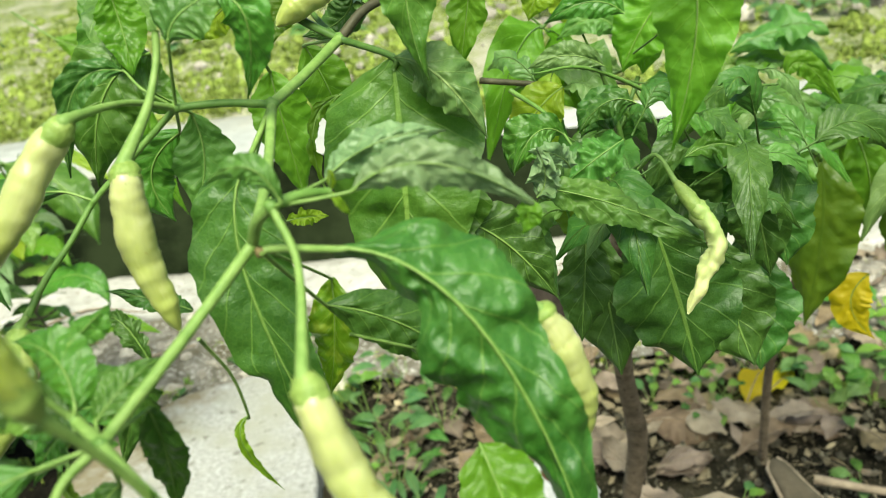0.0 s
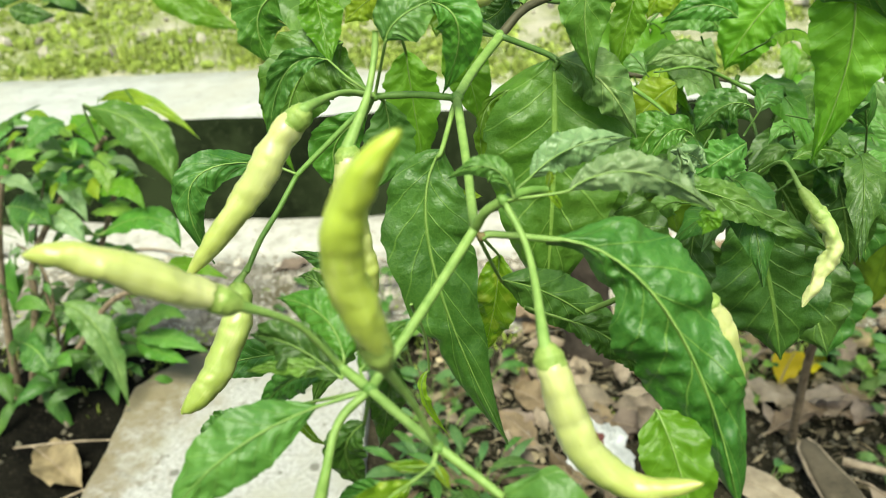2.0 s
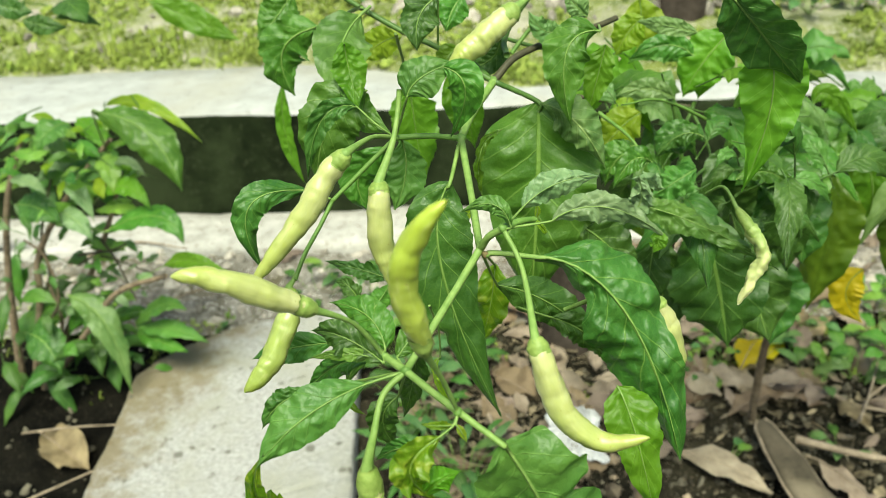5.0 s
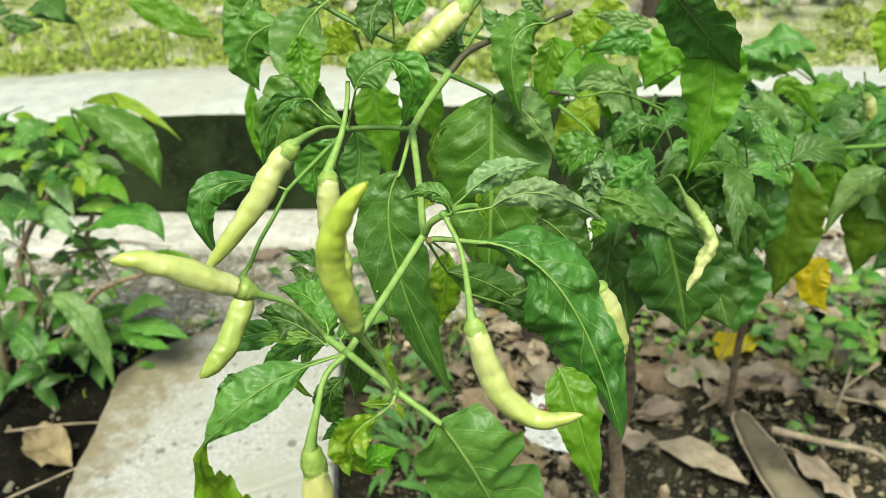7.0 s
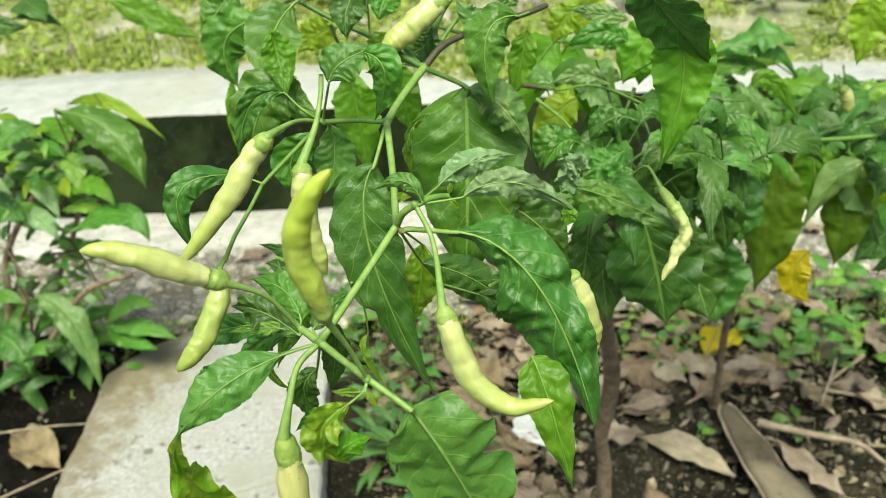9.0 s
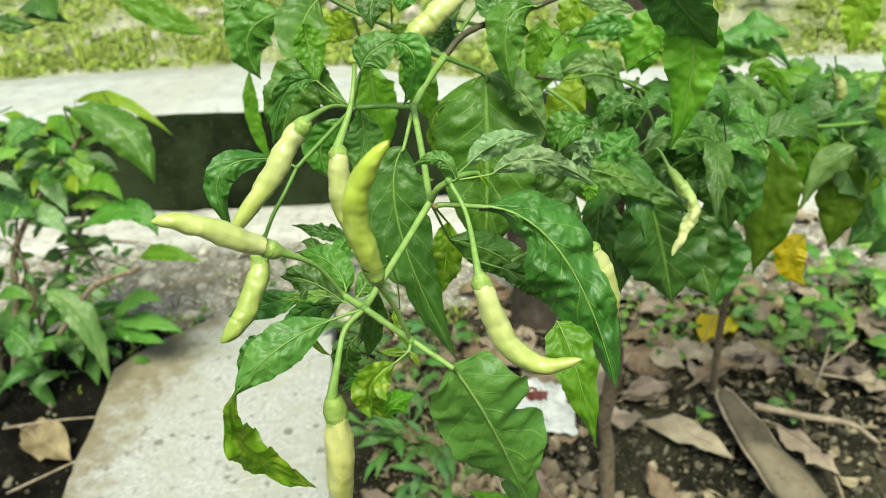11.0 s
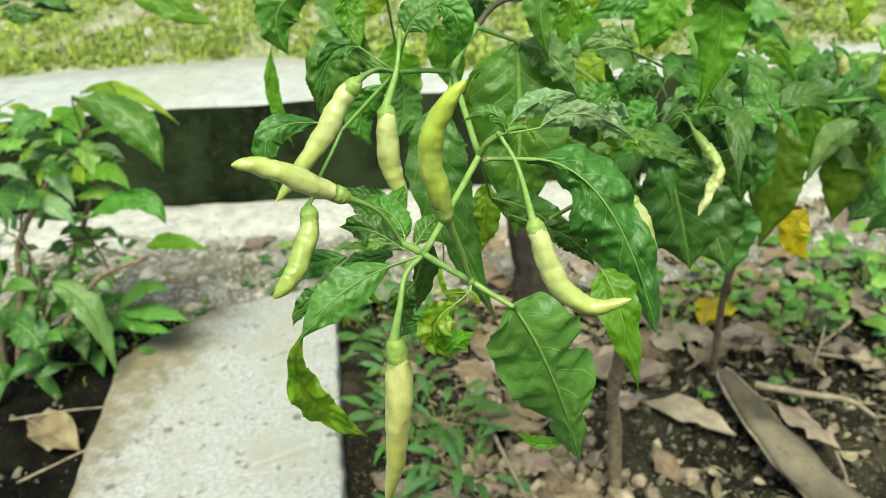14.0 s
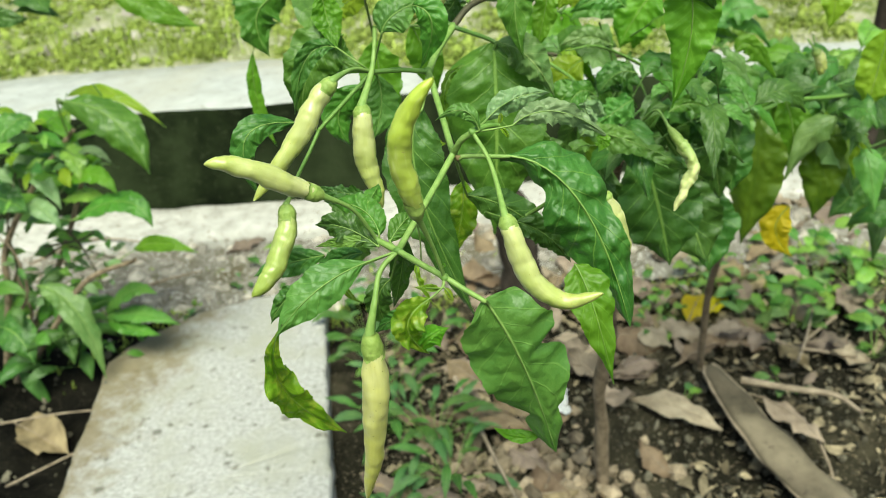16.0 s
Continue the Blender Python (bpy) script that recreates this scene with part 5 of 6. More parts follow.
leaf(chilli, (0.1113, 0.3620, 0.4663), (0.1092, 0.3620, 0.4493), (0.1048, 0.3620, 0.4310), 0.0140, (-0.00, -0.85, 0.53), MOTTLED, stalk=[(0.1065, 0.3194, 0.4958)], fold=10, ragged=0.1, wave=0.1, seed=73)
leaf(chilli, (0.0867, 0.2980, 0.4738), (0.0843, 0.3040, 0.4577), (0.0796, 0.3100, 0.4387), 0.0092, (0.21, -0.79, 0.58), DARK, stalk=[(0.0852, 0.2821, 0.4780)], seed=74, ragged=0.08)
leaf(chilli, (0.1439, 0.4100, 0.4589), (0.1583, 0.4100, 0.4490), (0.1732, 0.4100, 0.4277), 0.0230, (-0.14, -0.88, 0.46), DARK, seed=95)
leaf(chilli, (0.0787, 0.2860, 0.4781), (0.0679, 0.2900, 0.4841), (0.0572, 0.2950, 0.4837), 0.0104, (0.09, -0.89, 0.44), DARK, stalk=[(0.0785, 0.2881, 0.4793)], seed=96, wave=0.12)
leaf(chilli, (0.0812, 0.2900, 0.4631), (0.0760, 0.2900, 0.4544), (0.0792, 0.2950, 0.4386), 0.0098, (0.06, -0.85, 0.52), DARK, stalk=[(0.0852, 0.2821, 0.4780)], seed=97, ragged=0.14)
leaf(chilli, (0.0511, 0.3050, 0.4545), (0.0407, 0.3050, 0.4493), (0.0336, 0.3050, 0.4393), 0.0087, (0.17, -0.85, 0.51), DARK, stalk=[(0.0852, 0.2821, 0.4780)], seed=98, ragged=0.14)
leaf(chilli, (0.1308, 0.3450, 0.4539), (0.1435, 0.3450, 0.4462), (0.1535, 0.3450, 0.4327), 0.0120, (-0.15, -0.87, 0.46), DARK, stalk=[(0.1180, 0.3400, 0.4619)], seed=99, ragged=0.22)
leaf(chilli, (0.0752, 0.3300, 0.4624), (0.0661, 0.3350, 0.4536), (0.0558, 0.3350, 0.4319), 0.0118, (0.15, -0.82, 0.55), DARK, seed=75)
leaf(chilli, (0.0715, 0.3000, 0.4688), (0.0587, 0.3100, 0.4599), (0.0467, 0.3150, 0.4451), 0.0083, (0.19, -0.80, 0.57), DARK, seed=76)
leaf(chilli, (0.1519, 0.4000, 0.5410), (0.1390, 0.3920, 0.5354), (0.1411, 0.3880, 0.5085), 0.0178, (-0.10, -0.96, 0.26), MID, stalk=[(0.1604, 0.4650, 0.5277)], fold=-8, seed=77, bites=[(0.3, -1, 0.2, 0.02)])
leaf(chilli, (0.1556, 0.4100, 0.5332), (0.1530, 0.4100, 0.5213), (0.1492, 0.4100, 0.5049), 0.0113, (-0.13, -0.95, 0.28), BRIGHT, seed=78)
leaf(chilli, (0.0724, 0.5000, 0.4943), (0.0737, 0.5000, 0.4720), (0.0766, 0.5000, 0.4389), 0.0249, (0.08, -0.94, 0.33), BRIGHT, stalk=[(0.0720, 0.4550, 0.5304)], seed=79)
leaf(chilli, (0.0923, 0.4300, 0.5498), (0.0849, 0.4250, 0.5436), (0.0835, 0.4200, 0.5316), 0.0164, (0.07, -0.98, 0.21), DARK, stalk=[(0.0906, 0.4420, 0.5268)], seed=80)
leaf(chilli, (0.1449, 0.4450, 0.5314), (0.1351, 0.4400, 0.5323), (0.1283, 0.4400, 0.5406), 0.0102, (-0.07, -0.97, 0.23), PALE, seed=81, ragged=0.1)
leaf(chilli, (0.1168, 0.4500, 0.5272), (0.1117, 0.4500, 0.5182), (0.0977, 0.4500, 0.5143), 0.0131, (-0.01, -0.96, 0.26), DARK, seed=82)
leaf(chilli, (0.0145, 0.5200, 0.5371), (0.0069, 0.5150, 0.5274), (-0.0035, 0.5100, 0.5178), 0.0198, (0.23, -0.95, 0.20), MID, seed=83)
leaf(chilli, (0.0716, 0.4700, 0.5255), (0.0606, 0.4800, 0.5197), (0.0511, 0.4800, 0.5121), 0.0158, (0.12, -0.96, 0.24), LIME, seed=84)
leaf(chilli, (0.0718, 0.3650, 0.4599), (0.0607, 0.3700, 0.4616), (0.0466, 0.3720, 0.4649), 0.0073, (0.15, -0.86, 0.48), DARK, seed=85, ragged=0.2, wave=0.15)
leaf(chilli, (0.0639, 0.3500, 0.4534), (0.0590, 0.3520, 0.4643), (0.0525, 0.3550, 0.4651), 0.0069, (0.17, -0.85, 0.50), DARK, seed=86, ragged=0.25, wave=0.15)
leaf(chilli, (0.0445, 0.3720, 0.4942), (0.0247, 0.3600, 0.4937), (0.0263, 0.3600, 0.4674), 0.0124, (0.28, -0.87, 0.40), DARK, stalk=[(0.0518, 0.3720, 0.4907)], fold=-10, wave=0.1, seed=87)
leaf(chilli, (0.0639, 0.3000, 0.4597), (0.0646, 0.3000, 0.4531), (0.0694, 0.3000, 0.4484), 0.0025, (0.24, -0.78, 0.57), OLIVE, seed=88, wave=0.2)
leaf(chilli, (0.0910, 0.3350, 0.4452), (0.0891, 0.3320, 0.4385), (0.0954, 0.3350, 0.4218), 0.0027, (0.31, -0.77, 0.56), LIME, stalk=[(0.0896, 0.3220, 0.4744), (0.0914, 0.3300, 0.4598)], seed=89, wave=0.22, fold=45, ragged=0.2)
leaf(chilli, (0.1018, 0.4600, 0.5447), (0.0968, 0.4550, 0.5388), (0.0942, 0.4500, 0.5318), 0.0144, (0.03, -0.98, 0.21), MID, seed=90)
leaf(chilli, (0.1560, 0.4700, 0.5305), (0.1510, 0.4700, 0.5356), (0.1459, 0.4700, 0.5419), 0.0099, (-0.11, -0.97, 0.21), PALE, seed=91)
leaf(chilli, (0.0925, 0.4000, 0.4688), (0.0995, 0.4000, 0.4695), (0.1058, 0.4000, 0.4691), 0.0054, (0.22, -0.91, 0.35), LIME, stalk=[(0.0937, 0.3850, 0.4821)], seed=92, ragged=0.3, wave=0.25)
leaf(chilli, (0.0993, 0.4400, 0.5273), (0.0941, 0.4350, 0.5234), (0.0918, 0.4300, 0.5159), 0.0106, (0.22, -0.97, 0.13), OLIVE, seed=93)
leaf(chilli, (0.0583, 0.4000, 0.5405), (0.0592, 0.4000, 0.5300), (0.0630, 0.3900, 0.5193), 0.0139, (0.38, -0.92, 0.11), BRIGHT, seed=94)

# ---- the pepper plant behind it ----
bush = thing("chilli_plant", (0.394, 0.833, 0.0), "bushy chilli plant with crinkled pale leaves on a thin brown stem", "plant", "chilli plants")
branch(bush, [(0.3940, 0.8330, -0.0100), (0.3848, 0.8100, 0.0567), (0.3735, 0.7700, 0.1548), (0.3630, 0.7000, 0.2666), (0.3549, 0.6600, 0.3273), (0.3401, 0.6200, 0.3901)], 0.0042, 0.0030, BARK, name='stem', label='thin olive-brown stem')
branch(bush, [(0.3401, 0.6200, 0.3901), (0.2841, 0.5700, 0.4196), (0.2324, 0.5200, 0.4365), (0.2090, 0.4800, 0.4434)], 0.0019, 0.0005, STALK_DARK)
branch(bush, [(0.3401, 0.6200, 0.3901), (0.3898, 0.6400, 0.3970), (0.4518, 0.6600, 0.3947)], 0.0020, 0.0012, STALK_DARK)
branch(bush, [(0.2841, 0.5700, 0.4196), (0.2448, 0.5300, 0.4500), (0.1999, 0.5000, 0.4803), (0.1743, 0.4800, 0.4860)], 0.0015, 0.0004, STALK)
branch(bush, [(0.1668, 0.5000, 0.4757), (0.1808, 0.4800, 0.4676), (0.1915, 0.4600, 0.4520)], 0.0011, 0.0003, STALK)
branch(bush, [(0.2271, 0.5500, 0.4629), (0.2171, 0.5400, 0.4436), (0.2066, 0.5300, 0.4311)], 0.0012, 0.0003, STALK_DARK)
pepper(bush, [(0.2079, 0.3980, 0.4689), (0.2128, 0.3920, 0.4619), (0.2168, 0.3870, 0.4534), (0.2121, 0.3830, 0.4451), (0.2068, 0.3790, 0.4357)], [(0.2016, 0.4200, 0.4659), (0.2041, 0.4050, 0.4752)], 0.0031, WITHERED, 'withered crinkled cream pepper', seed=11, cap=0.3, lumps=0.6)
pepper(bush, [(0.3768, 0.6200, 0.4341), (0.3818, 0.6200, 0.4267), (0.3833, 0.6200, 0.4196), (0.3827, 0.6200, 0.4147)], [(0.3755, 0.6300, 0.4390), (0.3766, 0.6250, 0.4361)], 0.0045, CREAM, '', seed=12)
leaf(bush, (0.1870, 0.3700, 0.5599), (0.1993, 0.3700, 0.5459), (0.2166, 0.3740, 0.5261), 0.0251, (-0.69, -0.72, -0.08), DARK, fold=18, seed=101, broad=0.5, ragged=0.03)
leaf(bush, (0.2059, 0.3760, 0.5367), (0.2080, 0.3760, 0.5158), (0.2017, 0.3760, 0.4860), 0.0232, (-0.31, -0.90, 0.31), BRIGHT, seed=102, fold=6, broad=0.24, ragged=0.05)
leaf(bush, (0.1690, 0.4050, 0.4690), (0.1960, 0.3980, 0.4610), (0.2270, 0.3950, 0.4420), 0.0125, (-0.10, -0.80, 0.58), JADE, seed=103, fold=-14, wave=0.13, broad=0.30, ragged=0.14, crumple=0.0045, n=90, k=14, bites=[(0.55, -1, 0.35, 0.06), (0.85, 1, 0.4, 0.05)])
leaf(bush, (0.1794, 0.4100, 0.4719), (0.1750, 0.4050, 0.4785), (0.1665, 0.4000, 0.4823), 0.0077, (-0.08, -0.94, 0.32), SILVER, seed=104, wave=0.25, ragged=0.25)
leaf(bush, (0.1803, 0.4300, 0.4765), (0.1710, 0.4250, 0.4800), (0.1626, 0.4200, 0.4694), 0.0107, (-0.06, -0.95, 0.29), MID, seed=105)
leaf(bush, (0.2087, 0.4600, 0.4456), (0.2198, 0.4550, 0.4086), (0.2287, 0.4500, 0.3659), 0.0467, (-0.25, -0.87, 0.41), DARK, rib=False, seed=106, broad=0.6)
leaf(bush, (0.2351, 0.4900, 0.4222), (0.2493, 0.4900, 0.3828), (0.2607, 0.4800, 0.3482), 0.0375, (-0.29, -0.86, 0.42), DARK, seed=107, broad=0.6)
leaf(bush, (0.2679, 0.5300, 0.3925), (0.2762, 0.5300, 0.3556), (0.2778, 0.5200, 0.3181), 0.0411, (-0.31, -0.85, 0.43), DARK, seed=128, broad=0.6)
leaf(bush, (0.1913, 0.4700, 0.4303), (0.1967, 0.4700, 0.3986), (0.2002, 0.4600, 0.3630), 0.0291, (-0.20, -0.88, 0.42), DARK, seed=129, broad=0.6)
leaf(bush, (0.2956, 0.5600, 0.4218), (0.3016, 0.5600, 0.3978), (0.3004, 0.5600, 0.3692), 0.0265, (-0.34, -0.87, 0.35), MID, seed=130)
leaf(bush, (0.1887, 0.4500, 0.4408), (0.1860, 0.4450, 0.4196), (0.1829, 0.4400, 0.3928), 0.0203, (-0.10, -0.89, 0.45), DARK, seed=108, broad=0.6)
leaf(bush, (0.1716, 0.4400, 0.4435), (0.1717, 0.4400, 0.4304), (0.1757, 0.4400, 0.4135), 0.0081, (-0.06, -0.90, 0.43), PALE, seed=109)
leaf(bush, (0.2550, 0.5100, 0.4378), (0.2723, 0.5050, 0.4125), (0.2799, 0.5000, 0.3849), 0.0402, (-0.32, -0.87, 0.36), DARK, seed=110, broad=0.5)
leaf(bush, (0.3281, 0.5900, 0.4015), (0.3298, 0.5850, 0.3589), (0.3256, 0.5900, 0.2974), 0.0402, (-0.37, -0.85, 0.39), OLIVE, stalk=[(0.3372, 0.6200, 0.4012)], seed=111, rib=False, stalk_mat=STALK_DARK, fold=6, broad=0.47)
leaf(bush, (0.3742, 0.6200, 0.3111), (0.3651, 0.6200, 0.2906), (0.3818, 0.6200, 0.2650), 0.0251, (-0.37, -0.82, 0.44), YELLOW, seed=112)
leaf(bush, (0.3844, 0.6100, 0.3925), (0.3858, 0.6000, 0.3527), (0.3825, 0.6000, 0.3092), 0.0330, (-0.43, -0.82, 0.37), OLIVE, stalk=[(0.3956, 0.6400, 0.3947)], seed=113, rib=False, stalk_mat=STALK_DARK, broad=0.48)
leaf(bush, (0.3553, 0.6300, 0.3942), (0.3674, 0.6300, 0.3642), (0.3774, 0.6300, 0.3329), 0.0121, (-0.39, -0.85, 0.35), OLIVE, seed=114)
leaf(bush, (0.4172, 0.6000, 0.4507), (0.4137, 0.6000, 0.4195), (0.4102, 0.6000, 0.3930), 0.0293, (-0.47, -0.84, 0.28), LIME, seed=115)
leaf(bush, (0.4688, 0.6600, 0.3370), (0.4489, 0.6600, 0.3038), (0.4269, 0.6600, 0.2772), 0.0337, (-0.45, -0.80, 0.39), DARK, seed=116)
leaf(bush, (0.4321, 0.6400, 0.3609), (0.4332, 0.6400, 0.3406), (0.4321, 0.6400, 0.3200), 0.0151, (-0.45, -0.82, 0.36), LIME, seed=117)
leaf(bush, (0.3762, 0.6000, 0.5005), (0.3776, 0.6000, 0.4795), (0.3747, 0.6000, 0.4535), 0.0237, (-0.43, -0.88, 0.22), LIME, seed=118)
leaf(bush, (0.2432, 0.5500, 0.5015), (0.2297, 0.5500, 0.4852), (0.2200, 0.5500, 0.4658), 0.0297, (-0.25, -0.93, 0.27), BRIGHT, seed=119)
leaf(bush, (0.2125, 0.5000, 0.5139), (0.1975, 0.5000, 0.5178), (0.1834, 0.5000, 0.5206), 0.0092, (-0.21, -0.95, 0.23), PALE, seed=120)
leaf(bush, (0.2166, 0.5200, 0.4969), (0.2025, 0.5200, 0.5033), (0.1836, 0.5200, 0.4966), 0.0137, (-0.21, -0.95, 0.25), MID, seed=121)
leaf(bush, (0.2043, 0.5000, 0.4812), (0.1900, 0.5000, 0.4870), (0.1743, 0.5000, 0.4836), 0.0118, (-0.19, -0.94, 0.30), PALE, seed=122)
leaf(bush, (0.1879, 0.5000, 0.4748), (0.1757, 0.5000, 0.4648), (0.1643, 0.5000, 0.4467), 0.0213, (-0.15, -0.93, 0.34), LIME, seed=123)
leaf(bush, (0.1903, 0.5200, 0.5180), (0.1824, 0.5200, 0.5099), (0.1772, 0.5200, 0.4986), 0.0171, (-0.16, -0.96, 0.24), LIME, seed=124)
leaf(bush, (0.3128, 0.6000, 0.4414), (0.3223, 0.6000, 0.4464), (0.3439, 0.6000, 0.4198), 0.0139, (-0.37, -0.88, 0.29), BRIGHT, seed=125)
leaf(bush, (0.2091, 0.4700, 0.4730), (0.1974, 0.4700, 0.4720), (0.1901, 0.4700, 0.4623), 0.0176, (-0.21, -0.91, 0.35), DARK, seed=126)
leaf(bush, (0.1755, 0.4500, 0.4736), (0.1681, 0.4500, 0.4698), (0.1635, 0.4500, 0.4574), 0.0179, (-0.15, -0.92, 0.37), MID, seed=127)

leaf(chilli, (0.0940, 0.4700, 0.5080), (0.1000, 0.4700, 0.4910), (0.1040, 0.4700, 0.4710), 0.0190, (-0.05, -0.96, 0.25), BRIGHT, stalk=[(0.1133, 0.4286, 0.5155)], seed=131, ragged=0.04)
leaf(chilli, (0.1160, 0.4000, 0.5050), (0.1070, 0.3950, 0.4970), (0.1080, 0.3950, 0.4760), 0.0042, (0.0, -0.94, 0.33), OLIVE, seed=132, ragged=0.25, wave=0.25, twist=60)
leaf(bush, (0.2060, 0.6200, 0.5060), (0.2080, 0.6200, 0.4880), (0.2050, 0.6200, 0.4730), 0.0290, (-0.2, -0.95, 0.25), LIME, seed=133, ragged=0.04)
leaf(bush, (0.2250, 0.5800, 0.4770), (0.2120, 0.5800, 0.4860), (0.1940, 0.5800, 0.4780), 0.0170, (-0.2, -0.85, 0.5), JADE, seed=134, ragged=0.05)
leaf(bush, (0.2300, 0.5600, 0.4940), (0.2330, 0.5600, 0.4780), (0.2310, 0.5600, 0.4610), 0.0200, (-0.2, -0.95, 0.25), BRIGHT, seed=135, ragged=0.05)
leaf(bush, (0.2260, 0.5800, 0.4590), (0.2080, 0.5800, 0.4640), (0.1880, 0.5800, 0.4590), 0.0135, (-0.2, -0.85, 0.5), PALE, seed=136, ragged=0.12, wave=0.14)
leaf(bush, (0.1790, 0.4600, 0.4730), (0.1670, 0.4550, 0.4700), (0.1630, 0.4550, 0.4560), 0.0112, (0.1, -0.92, 0.35), DARK, seed=141, fold=18, wave=0.10)
leaf(bush, (0.2090, 0.4600, 0.4760), (0.1980, 0.4580, 0.4780), (0.1880, 0.4580, 0.4680), 0.0102, (-0.1, -0.80, 0.60), DARK, seed=142, wave=0.10, fold=-12)
leaf(bush, (0.1990, 0.4300, 0.4730), (0.1890, 0.4250, 0.4690), (0.1790, 0.4250, 0.4620), 0.0150, (-0.1, -0.85, 0.50), JADE, seed=143, crumple=0.005, wave=0.14, ragged=0.14)
leaf(bush, (0.1680, 0.4020, 0.4670), (0.1710, 0.4020, 0.4730), (0.1690, 0.4000, 0.4830), 0.0110, (-0.2, -0.90, 0.40), SILVER, seed=144, crumple=0.006, wave=0.2, ragged=0.22)
leaf(bush, (0.2260, 0.4600, 0.4540), (0.2410, 0.4600, 0.4570), (0.2540, 0.4600, 0.4460), 0.0100, (-0.1, -0.80, 0.60), MID, seed=145, wave=0.18, ragged=0.2, crumple=0.003)
leaf(bush, (0.2590, 0.5000, 0.4320), (0.2670, 0.5000, 0.4090), (0.2730, 0.5000, 0.3800), 0.0260, (-0.3, -0.90, 0.30), DARK, seed=146, broad=0.5, ragged=0.04)
leaf(bush, (0.3490, 0.6000, 0.4090), (0.3600, 0.6000, 0.3790), (0.3600, 0.6000, 0.3490), 0.0300, (-0.3, -0.90, 0.30), OLIVE, seed=147, broad=0.45, ragged=0.04)
leaf(bush, (0.3280, 0.7500, 0.4230), (0.3690, 0.7500, 0.4310), (0.4000, 0.7500, 0.4000), 0.0220, (-0.1, -0.75, 0.65), JADE, seed=148, wave=0.12, fold=-16)
leaf(bush, (0.2320, 0.5300, 0.4300), (0.2480, 0.5300, 0.4100), (0.2630, 0.5300, 0.3830), 0.0330, (-0.25, -0.92, 0.30), DARK, seed=151, broad=0.45, ragged=0.04)
leaf(bush, (0.1990, 0.5500, 0.4220), (0.1990, 0.5500, 0.4000), (0.2040, 0.5500, 0.3770), 0.0300, (-0.15, -0.92, 0.30), OLIVE, seed=152, broad=0.45, ragged=0.04)
branch(bush, [(0.1550, 0.5520, 0.4690), (0.1840, 0.5520, 0.4640), (0.2100, 0.5520, 0.4620), (0.2280, 0.5520, 0.4590)], 0.0015, 0.0009, STEM_BROWN)
branch(bush, [(0.2250, 0.5520, 0.4590), (0.2340, 0.5400, 0.4400), (0.2360, 0.5300, 0.4240)], 0.0010, 0.0007, STALK_DARK)
branch(bush, [(0.3000, 0.5760, 0.4160), (0.3230, 0.5800, 0.4150), (0.3660, 0.6000, 0.4050), (0.4100, 0.6200, 0.3980)], 0.0013, 0.0016, STALK)

# small crinkled leaves crowding the twigs of both plants
crowd = random.Random(7)


def sprigs(plant, centre, spread, count, size, mats, hang=0.9, slim=0.46, wave=(0.08, 0.22), ragged=0.13, broad=0.42, crumple=0.003):
    """Many small drooping leaves on short stalks round a centre."""
    c = Vector(centre)
    for i in range(count):
        p = c + Vector([crowd.uniform(-1, 1) * s for s in spread])
        way = Vector((crowd.uniform(-1, 1), crowd.uniform(-0.9, 0.5), crowd.uniform(-hang, 0.35))).normalized()
        long = size * crowd.uniform(0.6, 1.35)
        sag = Vector((0, 0, -0.39 * hang * long))
        up = Vector((crowd.uniform(-0.5, 0.5), -0.7, 0.8))
        leaf(plant, p, p + way * long * 0.5 - sag * 0.35, p + way * long + sag, long * slim * crowd.uniform(0.78, 1.2), up, crowd.choice(mats),
             stalk=[p - way * long * 0.35 + Vector((0, 0.004, -0.006))], stalk_mat=STALK_DARK, n=12, k=4, wave=crowd.uniform(*wave), ragged=ragged, fold=crowd.uniform(-20, 20), broad=broad, quilt=0.0, crumple=crumple)


sprigs(bush, (0.2521, 0.5350, 0.4414), (0.048, 0.065, 0.017), 18, 0.036, [PALE, JADE, DARK, DARK, DARK, MID])
sprigs(bush, (0.2111, 0.4700, 0.4527), (0.036, 0.050, 0.021), 16, 0.026, [PALE, JADE, DARK, DARK, DARK])
sprigs(bush, (0.4111, 0.6600, 0.3876), (0.061, 0.080, 0.020), 22, 0.040, [MID, PALE, DARK, DARK, JADE])
sprigs(bush, (0.3791, 0.7100, 0.3825), (0.059, 0.090, 0.021), 26, 0.036, [MID, DARK, DARK, BRIGHT])
sprigs(bush, (0.2041, 0.5600, 0.4679), (0.030, 0.060, 0.020), 12, 0.040, [LIME, MID, BRIGHT, PALE])
sprigs(bush, (0.4926, 0.7200, 0.2781), (0.052, 0.080, 0.045), 22, 0.045, [OLIVE, MID, DARK, BRIGHT])
sprigs(bush, (0.4140, 0.7200, 0.3850), (0.075, 0.070, 0.026), 30, 0.036, [JADE, DARK, MID, DARK, FRESH], 0.6, 0.5)
sprigs(bush, (0.3550, 0.7200, 0.4090), (0.050, 0.060, 0.020), 10, 0.040, [JADE, BRIGHT, MID, DARK], 0.6, 0.5)

